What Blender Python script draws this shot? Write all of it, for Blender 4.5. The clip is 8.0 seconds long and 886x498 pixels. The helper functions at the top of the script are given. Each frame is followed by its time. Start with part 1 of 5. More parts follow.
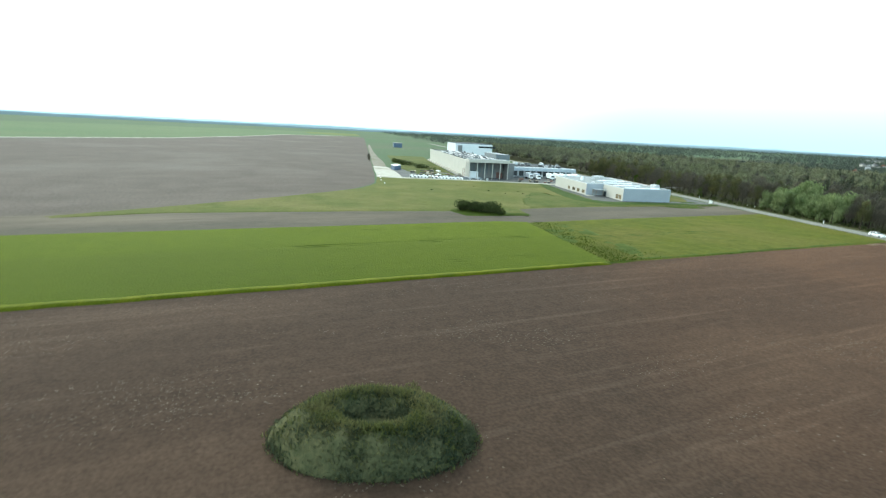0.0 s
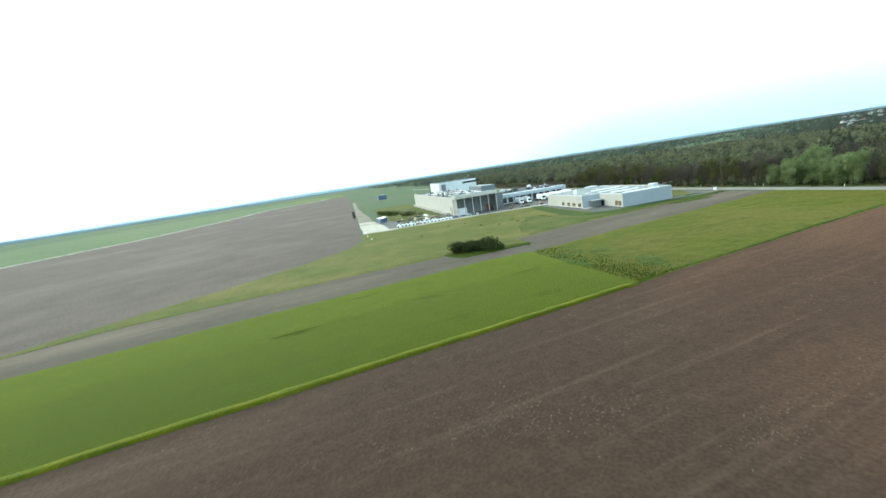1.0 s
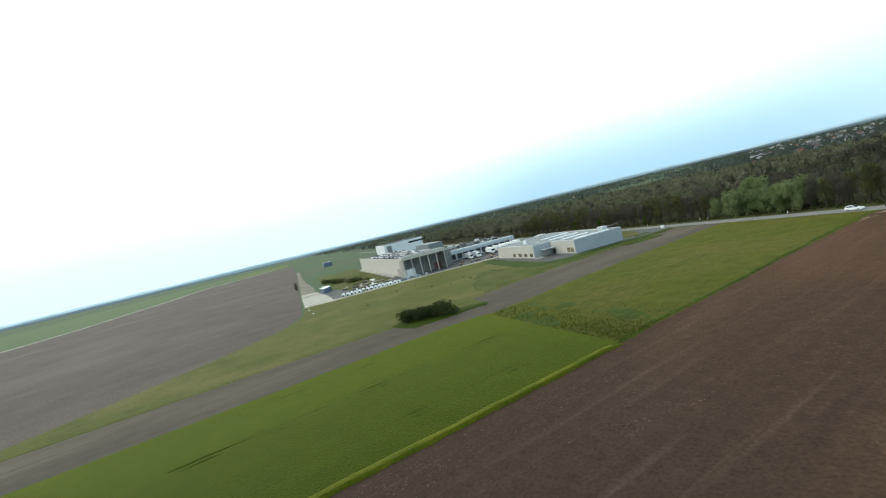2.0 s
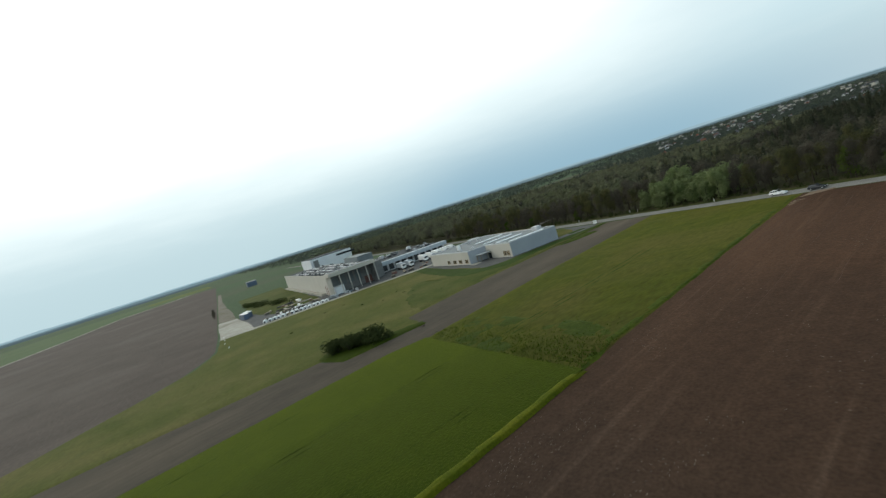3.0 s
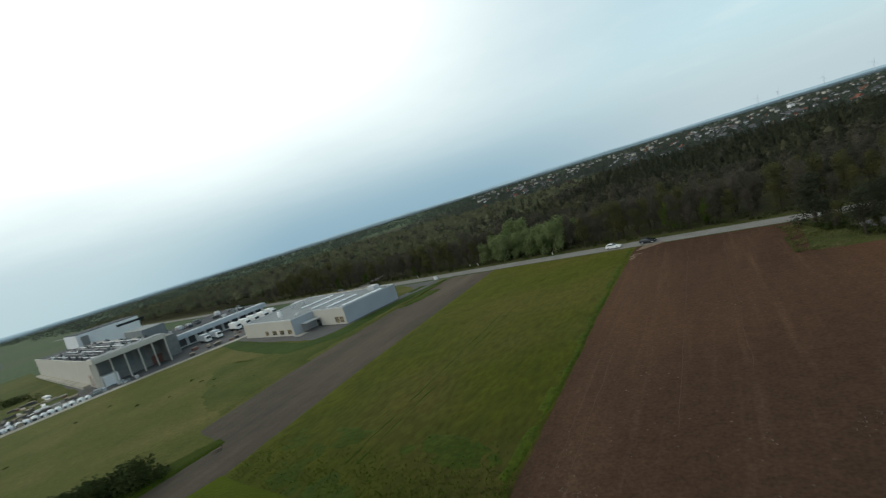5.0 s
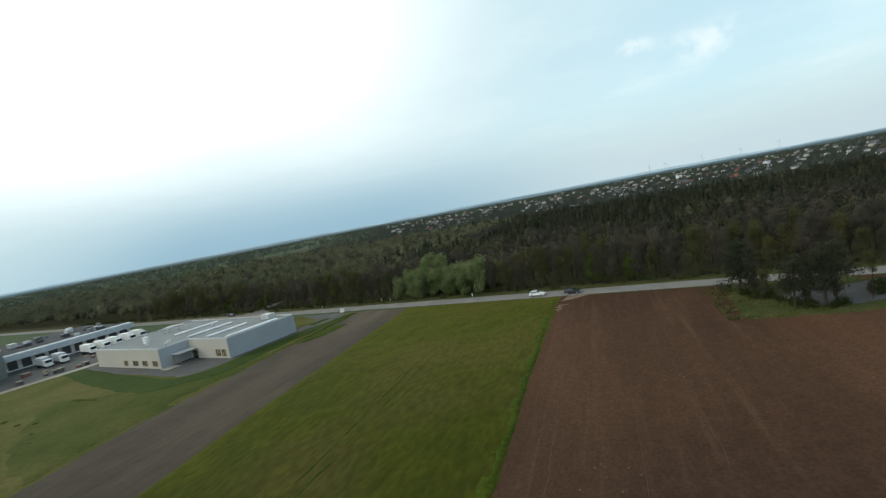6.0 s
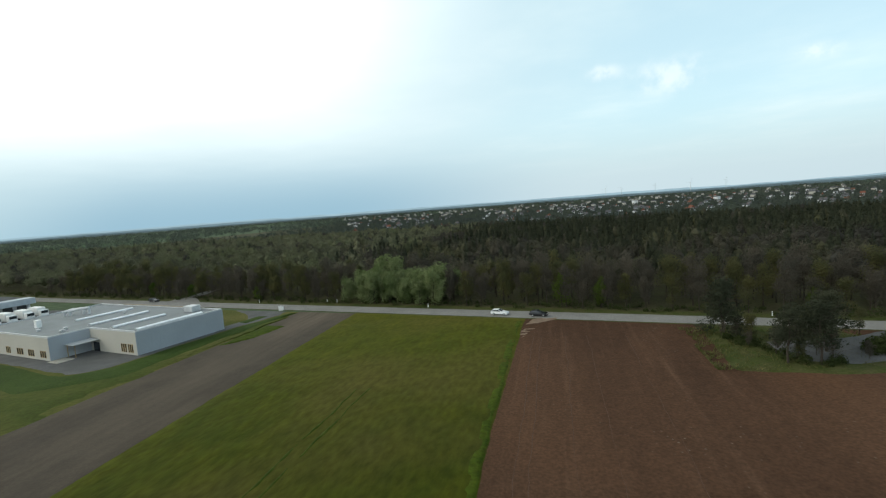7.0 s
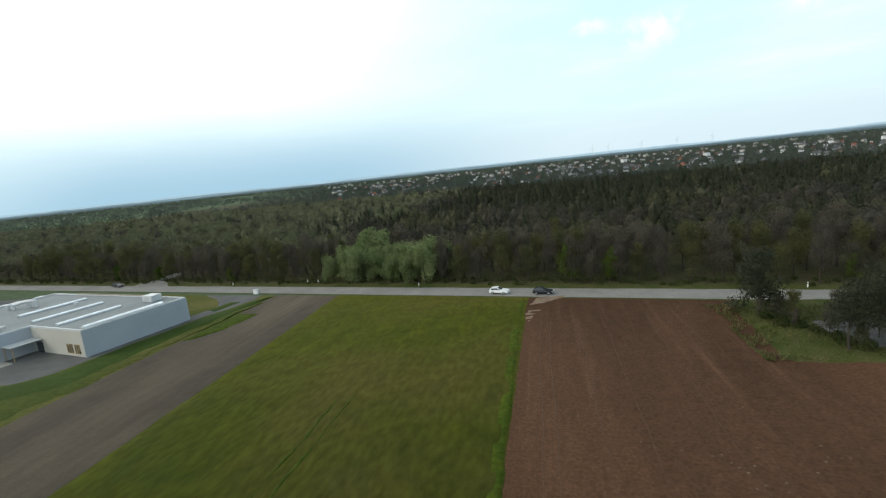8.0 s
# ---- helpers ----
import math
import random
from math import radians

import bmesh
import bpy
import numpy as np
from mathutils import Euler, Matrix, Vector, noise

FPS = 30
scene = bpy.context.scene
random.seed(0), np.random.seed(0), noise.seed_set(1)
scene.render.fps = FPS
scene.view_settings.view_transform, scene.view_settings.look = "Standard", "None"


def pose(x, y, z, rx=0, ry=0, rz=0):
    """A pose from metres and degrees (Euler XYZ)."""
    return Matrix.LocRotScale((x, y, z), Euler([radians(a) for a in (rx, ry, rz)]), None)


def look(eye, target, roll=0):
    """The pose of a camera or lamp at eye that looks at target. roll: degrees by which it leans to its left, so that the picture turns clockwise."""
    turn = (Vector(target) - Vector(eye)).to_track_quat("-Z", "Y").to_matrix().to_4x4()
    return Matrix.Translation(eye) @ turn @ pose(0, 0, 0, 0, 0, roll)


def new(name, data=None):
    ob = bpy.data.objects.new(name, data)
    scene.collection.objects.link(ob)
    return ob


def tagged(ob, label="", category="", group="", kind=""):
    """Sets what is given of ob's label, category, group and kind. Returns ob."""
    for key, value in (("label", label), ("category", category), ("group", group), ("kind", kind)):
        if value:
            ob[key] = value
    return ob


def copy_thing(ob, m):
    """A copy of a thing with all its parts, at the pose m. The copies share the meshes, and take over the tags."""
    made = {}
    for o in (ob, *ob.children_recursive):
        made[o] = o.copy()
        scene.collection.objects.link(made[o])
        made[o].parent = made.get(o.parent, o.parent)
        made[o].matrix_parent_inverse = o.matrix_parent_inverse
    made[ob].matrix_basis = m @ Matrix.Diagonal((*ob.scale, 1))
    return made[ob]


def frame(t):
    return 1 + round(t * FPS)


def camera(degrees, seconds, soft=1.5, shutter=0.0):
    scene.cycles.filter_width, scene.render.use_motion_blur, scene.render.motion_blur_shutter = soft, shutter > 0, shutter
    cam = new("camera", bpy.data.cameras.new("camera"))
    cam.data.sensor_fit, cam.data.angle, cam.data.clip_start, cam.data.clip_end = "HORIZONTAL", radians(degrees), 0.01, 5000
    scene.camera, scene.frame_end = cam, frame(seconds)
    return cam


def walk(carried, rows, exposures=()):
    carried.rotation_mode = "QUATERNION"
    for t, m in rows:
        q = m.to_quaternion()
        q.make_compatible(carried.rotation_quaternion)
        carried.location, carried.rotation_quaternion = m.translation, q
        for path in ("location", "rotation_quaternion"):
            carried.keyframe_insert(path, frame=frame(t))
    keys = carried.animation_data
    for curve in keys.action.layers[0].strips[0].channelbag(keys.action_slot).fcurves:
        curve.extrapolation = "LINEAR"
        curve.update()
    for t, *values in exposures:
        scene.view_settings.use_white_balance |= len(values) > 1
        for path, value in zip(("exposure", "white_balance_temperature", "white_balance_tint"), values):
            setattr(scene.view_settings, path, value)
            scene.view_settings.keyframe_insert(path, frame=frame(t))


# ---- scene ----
# ---- camera and walk ----
cam = camera(86.00, 8.0, soft=1.2, shutter=0.3)
PATH = [
    (0.0, pose(77.35, -179.59, 26.38, 76.130, -2.860, 67.165)),
    (0.5, pose(70.63, -175.79, 26.16, 76.495, 4.842, 65.565)),
    (1.0, pose(63.97, -171.96, 25.80, 80.854, 8.741, 65.045)),
    (1.5, pose(57.31, -168.15, 25.54, 86.000, 11.159, 61.197)),
    (1.7, pose(54.72, -166.55, 25.51, 86.903, 12.335, 60.317)),
    (2.8, pose(41.98, -156.39, 26.88, 84.097, 16.440, 51.678)),
    (3.0, pose(39.77, -154.59, 27.06, 84.719, 17.340, 49.780)),
    (3.5, pose(34.42, -149.98, 27.48, 86.115, 17.894, 45.250)),
    (4.0, pose(29.85, -144.90, 27.66, 85.968, 17.837, 40.088)),
    (4.5, pose(25.44, -139.72, 28.00, 85.491, 18.378, 34.317)),
    (5.0, pose(21.26, -134.35, 28.45, 84.314, 17.135, 28.464)),
    (5.2, pose(19.62, -132.12, 28.60, 83.342, 16.277, 25.602)),
    (6.3, pose(11.37, -118.31, 28.74, 86.105, 8.261, 15.675)),
    (6.5, pose(10.35, -115.77, 28.85, 86.022, 6.479, 14.598)),
    (7.0, pose(8.09, -109.35, 29.11, 84.833, 4.223, 12.972)),
    (7.5, pose(6.27, -102.62, 29.42, 83.296, 3.863, 13.356)),
    (8.0, pose(4.29, -95.40, 29.65, 80.452, 5.909, 11.292)),
]  # path
LIGHT_METER = [(0.0, 1.52, 6080, -5), (1.0, 1.5, 6100, -5), (1.7, 1.08, 6250, 0), (2.8, 0.2, 6500, 4), (3.5, 0.05, 6500, 4), (5.2, 0.0, 6500, 4), (6.3, 0.25, 6500, 4), (7.0, 0.26, 6500, 4), (7.5, 0.27, 6500, 5), (8.0, 0.5, 6500, 6)]
walk(cam, PATH, LIGHT_METER)

# ---- world and sun ----
SUN_DIR = Vector((-0.93, -0.12, 0.62)).normalized()
PUFFS = ((0.217, 0.955, 0.203, 0.13), (0.10, 0.962, 0.225, 0.06), (0.421, 0.887, 0.200, 0.06))
world = bpy.data.worlds.new("sky")
scene.world = world
world.use_nodes = True


def build_sky():
    nt = world.node_tree
    nt.nodes.clear()
    N, L = nt.nodes.new, nt.links.new
    out, bg = N("ShaderNodeOutputWorld"), N("ShaderNodeBackground")
    sky = N("ShaderNodeTexSky")
    sky.sky_type, sky.sun_disc = "NISHITA", False
    sky.sun_elevation = math.asin(SUN_DIR.z)
    sky.sun_rotation = math.atan2(SUN_DIR.x, SUN_DIR.y)
    sky.air_density, sky.dust_density, sky.ozone_density = 1.0, 1.5, 1.0
    tc = N("ShaderNodeTexCoord")
    sep = N("ShaderNodeSeparateXYZ")
    L(tc.outputs["Generated"], sep.inputs[0])

    def math_node(op, a, b=None, clamp=False):
        n = N("ShaderNodeMath")
        n.operation, n.use_clamp = op, clamp
        for i, v in enumerate((a, b)):
            if v is None:
                continue
            if isinstance(v, (int, float)):
                n.inputs[i].default_value = v
            else:
                L(v, n.inputs[i])
        return n.outputs[0]

    def smooth(v, lo, hi, a=0.0, b=1.0):
        n = N("ShaderNodeMapRange")
        n.interpolation_type = "SMOOTHSTEP"
        for key, x in (("From Min", lo), ("From Max", hi), ("To Min", a), ("To Max", b)):
            n.inputs[key].default_value = x
        L(v, n.inputs["Value"])
        return n.outputs[0]

    def blend(f, a, b):
        n = N("ShaderNodeMix")
        n.data_type = "RGBA"
        L(f, n.inputs["Factor"])
        for key, v in (("A", a), ("B", b)):
            if isinstance(v, tuple):
                n.inputs[key].default_value = (*v, 1)
            else:
                L(v, n.inputs[key])
        return n.outputs["Result"]

    def cloud_noise(scale, detail, vec):
        n = N("ShaderNodeTexNoise")
        n.inputs["Scale"].default_value = scale
        n.inputs["Detail"].default_value = detail
        n.inputs["Roughness"].default_value = 0.55
        L(vec, n.inputs["Vector"])
        return n.outputs[0]

    x, y, z = sep.outputs
    # clouds lie on a flat layer: project the direction on it
    den = math_node("ADD", math_node("MAXIMUM", z, 0.0), 0.08)
    comb = N("ShaderNodeCombineXYZ")
    L(math_node("DIVIDE", x, den), comb.inputs[0])
    L(math_node("DIVIDE", y, den), comb.inputs[1])
    layer = cloud_noise(0.7, 5, comb.outputs[0])
    wob = math_node("MULTIPLY", math_node("SUBTRACT", layer, 0.5), 0.16)
    # a bright cloud sheet over the sun's side of the sky, open to blue on the other
    side = math_node("ADD", math_node("ADD", math_node("MULTIPLY", x, -0.906), math_node("MULTIPLY", y, -0.42)), wob)
    sheet = math_node("MULTIPLY", smooth(side, -0.42, 0.16), smooth(math_node("ADD", z, math_node("MULTIPLY", wob, 0.5)), 0.05, 0.36))
    glow_dir = N("ShaderNodeVectorMath")
    glow_dir.operation = "DOT_PRODUCT"
    L(tc.outputs["Generated"], glow_dir.inputs[0])
    glow_dir.inputs[1].default_value = SUN_DIR
    glow = smooth(glow_dir.outputs["Value"], 0.1, 0.95)
    white = blend(glow, (8.6, 9.2, 9.6), (14.0, 14.0, 13.8))
    # the sheet is darkened overhead, out of view, to cut the fill light
    white = blend(smooth(z, 0.55, 0.85), white, (3.6, 3.9, 4.1))
    # haze low over the land: grey-blue under the sheet, pale on the open side
    low = blend(smooth(math_node("MULTIPLY", x, -1.0), -0.1, 0.45), (4.8, 5.7, 6.3), (2.7, 4.1, 5.2))
    low = blend(smooth(math_node("ADD", glow, 0.0), 0.50, 0.9), low, (4.6, 5.8, 6.4))
    thin = N("ShaderNodeMix")
    thin.data_type = "RGBA"
    thin.inputs["Factor"].default_value = 0.35
    thin.inputs["A"].default_value = (4.6, 6.3, 7.3, 1)
    L(sky.outputs[0], thin.inputs["B"])
    clear = blend(smooth(layer, 0.40, 0.9, 0.0, 0.6), thin.outputs["Result"], (6.2, 6.9, 7.2))
    lifted = N("ShaderNodeVectorMath")
    lifted.operation = "MULTIPLY"
    L(clear, lifted.inputs[0])
    lifted.inputs[1].default_value = (1.28, 1.25, 1.2)
    veil = blend(smooth(math_node("MULTIPLY", x, -1.0), -0.25, 0.45), lifted.outputs[0], (5.5, 6.6, 7.2))
    col = blend(smooth(z, 0.0, 0.17), low, veil)
    col = blend(smooth(z, 0.55, 0.9), col, sky.outputs[0])
    # small cumulus puffs on the blue side
    puffs = cloud_noise(16.0, 5, tc.outputs["Generated"])
    for px, py, pz, size in PUFFS:
        d = N("ShaderNodeVectorMath")
        d.operation = "SUBTRACT"
        L(tc.outputs["Generated"], d.inputs[0])
        d.inputs[1].default_value = Vector((px, py, pz)).normalized()
        flat = N("ShaderNodeVectorMath")
        flat.operation = "MULTIPLY"
        L(d.outputs[0], flat.inputs[0])
        flat.inputs[1].default_value = (1, 1, 2.4)
        ln = N("ShaderNodeVectorMath")
        ln.operation = "LENGTH"
        L(flat.outputs[0], ln.inputs[0])
        body = math_node("MULTIPLY", smooth(ln.outputs["Value"], size, 0.0), smooth(puffs, 0.36, 0.66))
        col = blend(smooth(body, 0.0, 1.0, 0.0, 0.5), col, (8.8, 8.9, 9.0))
    col = blend(sheet, col, white)
    L(col, bg.inputs["Color"])
    bg.inputs["Strength"].default_value = 0.11
    L(bg.outputs[0], out.inputs[0])


build_sky()
sun = new("sun", bpy.data.lights.new("sun", "SUN"))
sun.data.energy, sun.data.angle, sun.data.color = 0.9, radians(12), (1.0, 0.95, 0.86)
sun.matrix_world = look(SUN_DIR * 100, (0, 0, 0))


# ---- materials ----
def material(name, c1, c2, scale=1.0, rough=0.9, bump=0.3, c3=None, scale3=0.05, mix3=0.5, grain=8.0, where="world",
             island=0.0, metal=0.0, stretch=(1, 1, 1), waves=None, turn=0.0, dist=0.1, grain_amt=0.5, specks=None, through_light=0.0, patch_stretch=None, c4=None, scale4=0.3, stretch4=(1, 1, 1), lim4=(0.55, 0.75), north=None, sheen=0.0, sheen_tint=(1, 1, 1)):
    """Two colours mixed by a noise of that scale, a third one in large patches, fine grain and relief."""
    m = bpy.data.materials.new(name)
    m.use_nodes = True
    nt = m.node_tree
    N, L = nt.nodes.new, nt.links.new
    bsdf = nt.nodes["Principled BSDF"]
    bsdf.inputs["Roughness"].default_value = rough
    bsdf.inputs["Metallic"].default_value = metal
    bsdf.inputs["Specular IOR Level"].default_value = 0.5 if rough < 0.75 else 0.065
    if sheen:
        bsdf.inputs["Sheen Weight"].default_value = sheen
        bsdf.inputs["Sheen Roughness"].default_value = 0.45
        bsdf.inputs["Sheen Tint"].default_value = (*sheen_tint, 1)
    if where == "world":
        geo = N("ShaderNodeNewGeometry")
        vec = geo.outputs["Position"]
    else:
        vec = N("ShaderNodeTexCoord").outputs["Object"]
    mp = N("ShaderNodeMapping")
    mp.inputs["Scale"].default_value = stretch
    mp.inputs["Rotation"].default_value = (0, 0, turn)
    L(vec, mp.inputs["Vector"])

    def tex(s, detail=4, v=None):
        n = N("ShaderNodeTexNoise")
        n.inputs["Scale"].default_value = s
        n.inputs["Detail"].default_value = detail
        L(mp.outputs[0] if v is None else v, n.inputs["Vector"])
        return n.outputs[0]

    def ramp(v, lo, hi):
        n = N("ShaderNodeMapRange")
        n.inputs["From Min"].default_value, n.inputs["From Max"].default_value = lo, hi
        L(v, n.inputs["Value"])
        return n.outputs[0]

    def mix(f, a, b, kind="MIX"):
        n = N("ShaderNodeMix")
        n.data_type, n.blend_type = "RGBA", kind
        for key, v in (("Factor", f), ("A", a), ("B", b)):
            if isinstance(v, (int, float)):
                n.inputs[key].default_value = v
            elif isinstance(v, tuple):
                n.inputs[key].default_value = (*v, 1)
            else:
                L(v, n.inputs[key])
        return n.outputs["Result"]

    col = mix(ramp(tex(scale, 4 if grain else 1), 0.3, 0.7), c1, c2)
    if c3:
        v3 = vec
        if patch_stretch:
            mp3 = N("ShaderNodeMapping")
            mp3.inputs["Scale"].default_value = patch_stretch
            L(vec, mp3.inputs["Vector"])
            v3 = mp3.outputs[0]
        col = mix(ramp(tex(scale3, 5, v3), 0.65 - mix3 * 0.3, 0.95 - mix3 * 0.3), col, c3)
    if c4:
        mp4 = N("ShaderNodeMapping")
        mp4.inputs["Scale"].default_value = stretch4
        mp4.inputs["Location"].default_value = (31, 17, 5)
        L(vec, mp4.inputs["Vector"])
        col = mix(ramp(tex(scale4, 4, mp4.outputs[0]), *lim4), col, c4)
    # redder soil towards the north, with some sun glow painted into the multiplier
    if north:
        sep = N("ShaderNodeSeparateXYZ")
        L(vec, sep.inputs[0])
        wob = N("ShaderNodeMath")
        wob.operation = "MULTIPLY_ADD"
        L(tex(0.02, 3, vec), wob.inputs[0])
        wob.inputs[1].default_value = 70.0
        L(sep.outputs[1], wob.inputs[2])
        col = mix(ramp(wob.outputs[0], -110.0, -25.0), col, mix(1.0, col, north, "MULTIPLY"))
    fine = tex(grain, 3)
    height = fine
    if waves:
        for wave_len, strength in waves:
            w = N("ShaderNodeTexWave")
            w.wave_type, w.bands_direction = "BANDS", "X"
            w.inputs["Scale"].default_value = 0.314 / wave_len
            w.inputs["Distortion"].default_value = dist * 10
            w.inputs["Detail"].default_value = 3
            w.inputs["Detail Scale"].default_value = 0.6
            L(mp.outputs[0], w.inputs["Vector"])
            gate = ramp(tex(0.02, 3, vec), 0.35, 0.65)
            n = N("ShaderNodeMath")
            n.operation = "MULTIPLY"
            L(gate, n.inputs[0])
            n.inputs[1].default_value = strength
            n2 = N("ShaderNodeMath")
            n2.operation = "ADD"
            L(n.outputs[0], n2.inputs[0])
            n2.inputs[1].default_value = strength * 0.5
            dark = mix(w.outputs["Fac"], (0.55, 0.55, 0.55), (1.3, 1.3, 1.3))
            col = mix(n2.outputs[0], col, mix(1.0, col, dark, "MULTIPLY"))
    if specks:
        n = N("ShaderNodeTexVoronoi")
        n.inputs["Scale"].default_value = 0.9
        L(mp.outputs[0], n.inputs["Vector"])
        near = ramp(n.outputs["Distance"], 0.16, 0.05)
        gate = ramp(tex(0.05, 5, vec), 0.5, 0.75)
        n2 = N("ShaderNodeMath")
        n2.operation = "MULTIPLY"
        L(near, n2.inputs[0])
        L(gate, n2.inputs[1])
        col = mix(n2.outputs[0], col, specks)
    col = mix(grain_amt, col, mix(ramp(fine, 0.3, 0.7), (0.55, 0.55, 0.55), (1.45, 1.45, 1.45)), "MULTIPLY") if grain else col
    if island:
        geo2 = N("ShaderNodeNewGeometry")
        col = mix(island, col, mix(geo2.outputs["Random Per Island"], (0.35, 0.35, 0.35), (1.7, 1.7, 1.6)), "MULTIPLY")
        info = N("ShaderNodeObjectInfo")
        col = mix(island * 0.7, col, mix(info.outputs["Random"], (0.6, 0.62, 0.6), (1.4, 1.35, 1.2)), "MULTIPLY")
    L(col, bsdf.inputs["Base Color"])
    if bump:
        b = N("ShaderNodeBump")
        b.inputs["Strength"].default_value = bump
        b.inputs["Distance"].default_value = 0.1
        L(height, b.inputs["Height"])
        L(b.outputs[0], bsdf.inputs["Normal"])
    if through_light:
        tr, sh = N("ShaderNodeBsdfTranslucent"), N("ShaderNodeMixShader")
        L(col, tr.inputs["Color"])
        sh.inputs[0].default_value = through_light
        L(bsdf.outputs[0], sh.inputs[1])
        L(tr.outputs[0], sh.inputs[2])
        L(sh.outputs[0], nt.nodes["Material Output"].inputs["Surface"])
    return m


M = {}
M["farmland"] = material("farmland", (0.052, 0.090, 0.040), (0.074, 0.090, 0.050), 0.004, c3=(0.052, 0.102, 0.038), scale3=0.0023, grain=0.3)
M["plowed"] = material("plowed_soil", (0.0385, 0.0248, 0.0170), (0.0500, 0.0318, 0.0215), 0.5, north=(1.36, 1.12, 0.93), c3=(0.080, 0.051, 0.034), scale3=0.03, mix3=0.5, patch_stretch=(1, 0.35, 1),
                       grain=2.6, bump=0.9, waves=((2.6, 0.06), (7.0, 0.06)), dist=0.9, specks=(0.16, 0.13, 0.10),
                       c4=(0.088, 0.060, 0.043), scale4=0.7, stretch4=(1, 0.04, 1), lim4=(0.55, 1.0))
# drier soil, lightened further to imitate the haze over this field
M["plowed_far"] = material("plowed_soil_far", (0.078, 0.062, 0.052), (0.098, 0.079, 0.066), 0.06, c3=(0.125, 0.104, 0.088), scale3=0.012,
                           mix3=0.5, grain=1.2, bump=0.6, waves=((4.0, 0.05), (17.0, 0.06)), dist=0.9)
M["tilled"] = material("tilled_strip_soil", (0.038, 0.031, 0.023), (0.052, 0.042, 0.031), 0.25, c3=(0.112, 0.088, 0.063), scale3=0.04, mix3=0.55, patch_stretch=(1, 0.3, 1),
                       grain=3.5, bump=0.35, grain_amt=0.25, waves=((2.2, 0.12), (6.0, 0.10)), dist=0.7, c4=(0.050, 0.039, 0.028), scale4=0.4, stretch4=(1, 0.06, 1), sheen=0.07, sheen_tint=(1.0, 0.86, 0.68))
M["crop"] = material("young_green_crop", (0.013, 0.026, 0.0004), (0.018, 0.031, 0.0005), 0.2, c3=(0.009, 0.021, 0.0006), scale3=0.03, mix3=0.55,
                     grain=2.6, bump=1.0, waves=((5.0, 0.10),), dist=0.3, sheen=0.12, sheen_tint=(0.92, 1.0, 0.01))
M["crop_light"] = material("light_green_crop", (0.018, 0.033, 0.0005), (0.026, 0.041, 0.0006), 0.2, c3=(0.012, 0.026, 0.0006), scale3=0.03, mix3=0.55,
                           grain=2.6, bump=1.0, waves=((5.0, 0.10),), dist=0.3, sheen=0.12, sheen_tint=(0.92, 1.0, 0.01))
M["weed_blades"] = material("rank_weed_blades", (0.044, 0.068, 0.010), (0.062, 0.084, 0.014), 0.4, grain=0, bump=0, island=0.3, c3=(0.095, 0.105, 0.030), scale3=0.25, mix3=0.3, through_light=0.4)
M["rank_grass"] = material("rank_grass", (0.019, 0.033, 0.003), (0.030, 0.044, 0.004), 0.4, c3=(0.042, 0.050, 0.007), scale3=0.2, mix3=0.4, grain=1.6, bump=1.0, sheen=0.06, sheen_tint=(0.7, 0.9, 0.15))
M["crop_edge"] = material("flowering_field_margin", (0.088, 0.090, 0.005), (0.050, 0.064, 0.003), 0.35, grain=3.0, bump=0.8, c3=(0.034, 0.052, 0.002), scale3=0.12, mix3=0.6, sheen=0.10, sheen_tint=(0.9, 0.9, 0.1))
M["meadow"] = material("meadow_grass", (0.017, 0.026, 0.002), (0.037, 0.041, 0.003), 0.30, c3=(0.011, 0.023, 0.003), scale3=0.06, mix3=0.45,
                       grain=1.1, bump=1.0, stretch=(1, 0.45, 1), turn=0.3, c4=(0.050, 0.040, 0.012), scale4=0.032, lim4=(0.44, 0.74), grain_amt=0.7, sheen=0.095, sheen_tint=(0.92, 0.92, 0.06))
M["meadow_dry"] = material("rough_pasture", (0.040, 0.052, 0.010), (0.066, 0.069, 0.016), 0.12, c3=(0.040, 0.054, 0.010), scale3=0.06, mix3=0.5,
                           grain=1.4, bump=0.7, grain_amt=0.5, c4=(0.100, 0.086, 0.032), scale4=0.05, lim4=(0.45, 0.8), sheen=0.055, sheen_tint=(0.95, 0.9, 0.15))
M["weeds"] = material("tall_weeds", (0.038, 0.060, 0.006), (0.052, 0.074, 0.007), 0.5, grain=3.0, island=0.12, through_light=0.3)
M["asphalt"] = material("worn_asphalt", (0.19, 0.184, 0.170), (0.230, 0.222, 0.206), 0.3, c3=(0.155, 0.150, 0.140), scale3=0.08, grain=12, bump=0.2)
M["verge"] = material("dry_verge", (0.046, 0.060, 0.013), (0.078, 0.074, 0.030), 0.4, c3=(0.028, 0.044, 0.009), scale3=0.08, mix3=0.6, grain=3, bump=0.6)
M["gravel"] = material("grey_gravel", (0.098, 0.098, 0.098), (0.128, 0.126, 0.124), 0.3, c3=(0.078, 0.080, 0.074), scale3=0.05, grain=7, bump=0.5)
M["concrete"] = material("pale_concrete", (0.33, 0.31, 0.265), (0.42, 0.40, 0.345), 0.2, c3=(0.20, 0.185, 0.14), scale3=0.06, mix3=0.5, grain=4, bump=0.2)
M["track"] = material("dusty_track", (0.16, 0.142, 0.112), (0.215, 0.19, 0.155), 0.3, c3=(0.09, 0.095, 0.045), scale3=0.06, grain=4, bump=0.3)
M["pale_dirt"] = material("pale_dry_dirt", (0.21, 0.158, 0.115), (0.145, 0.10, 0.070), 0.5, grain=3, bump=0.4)
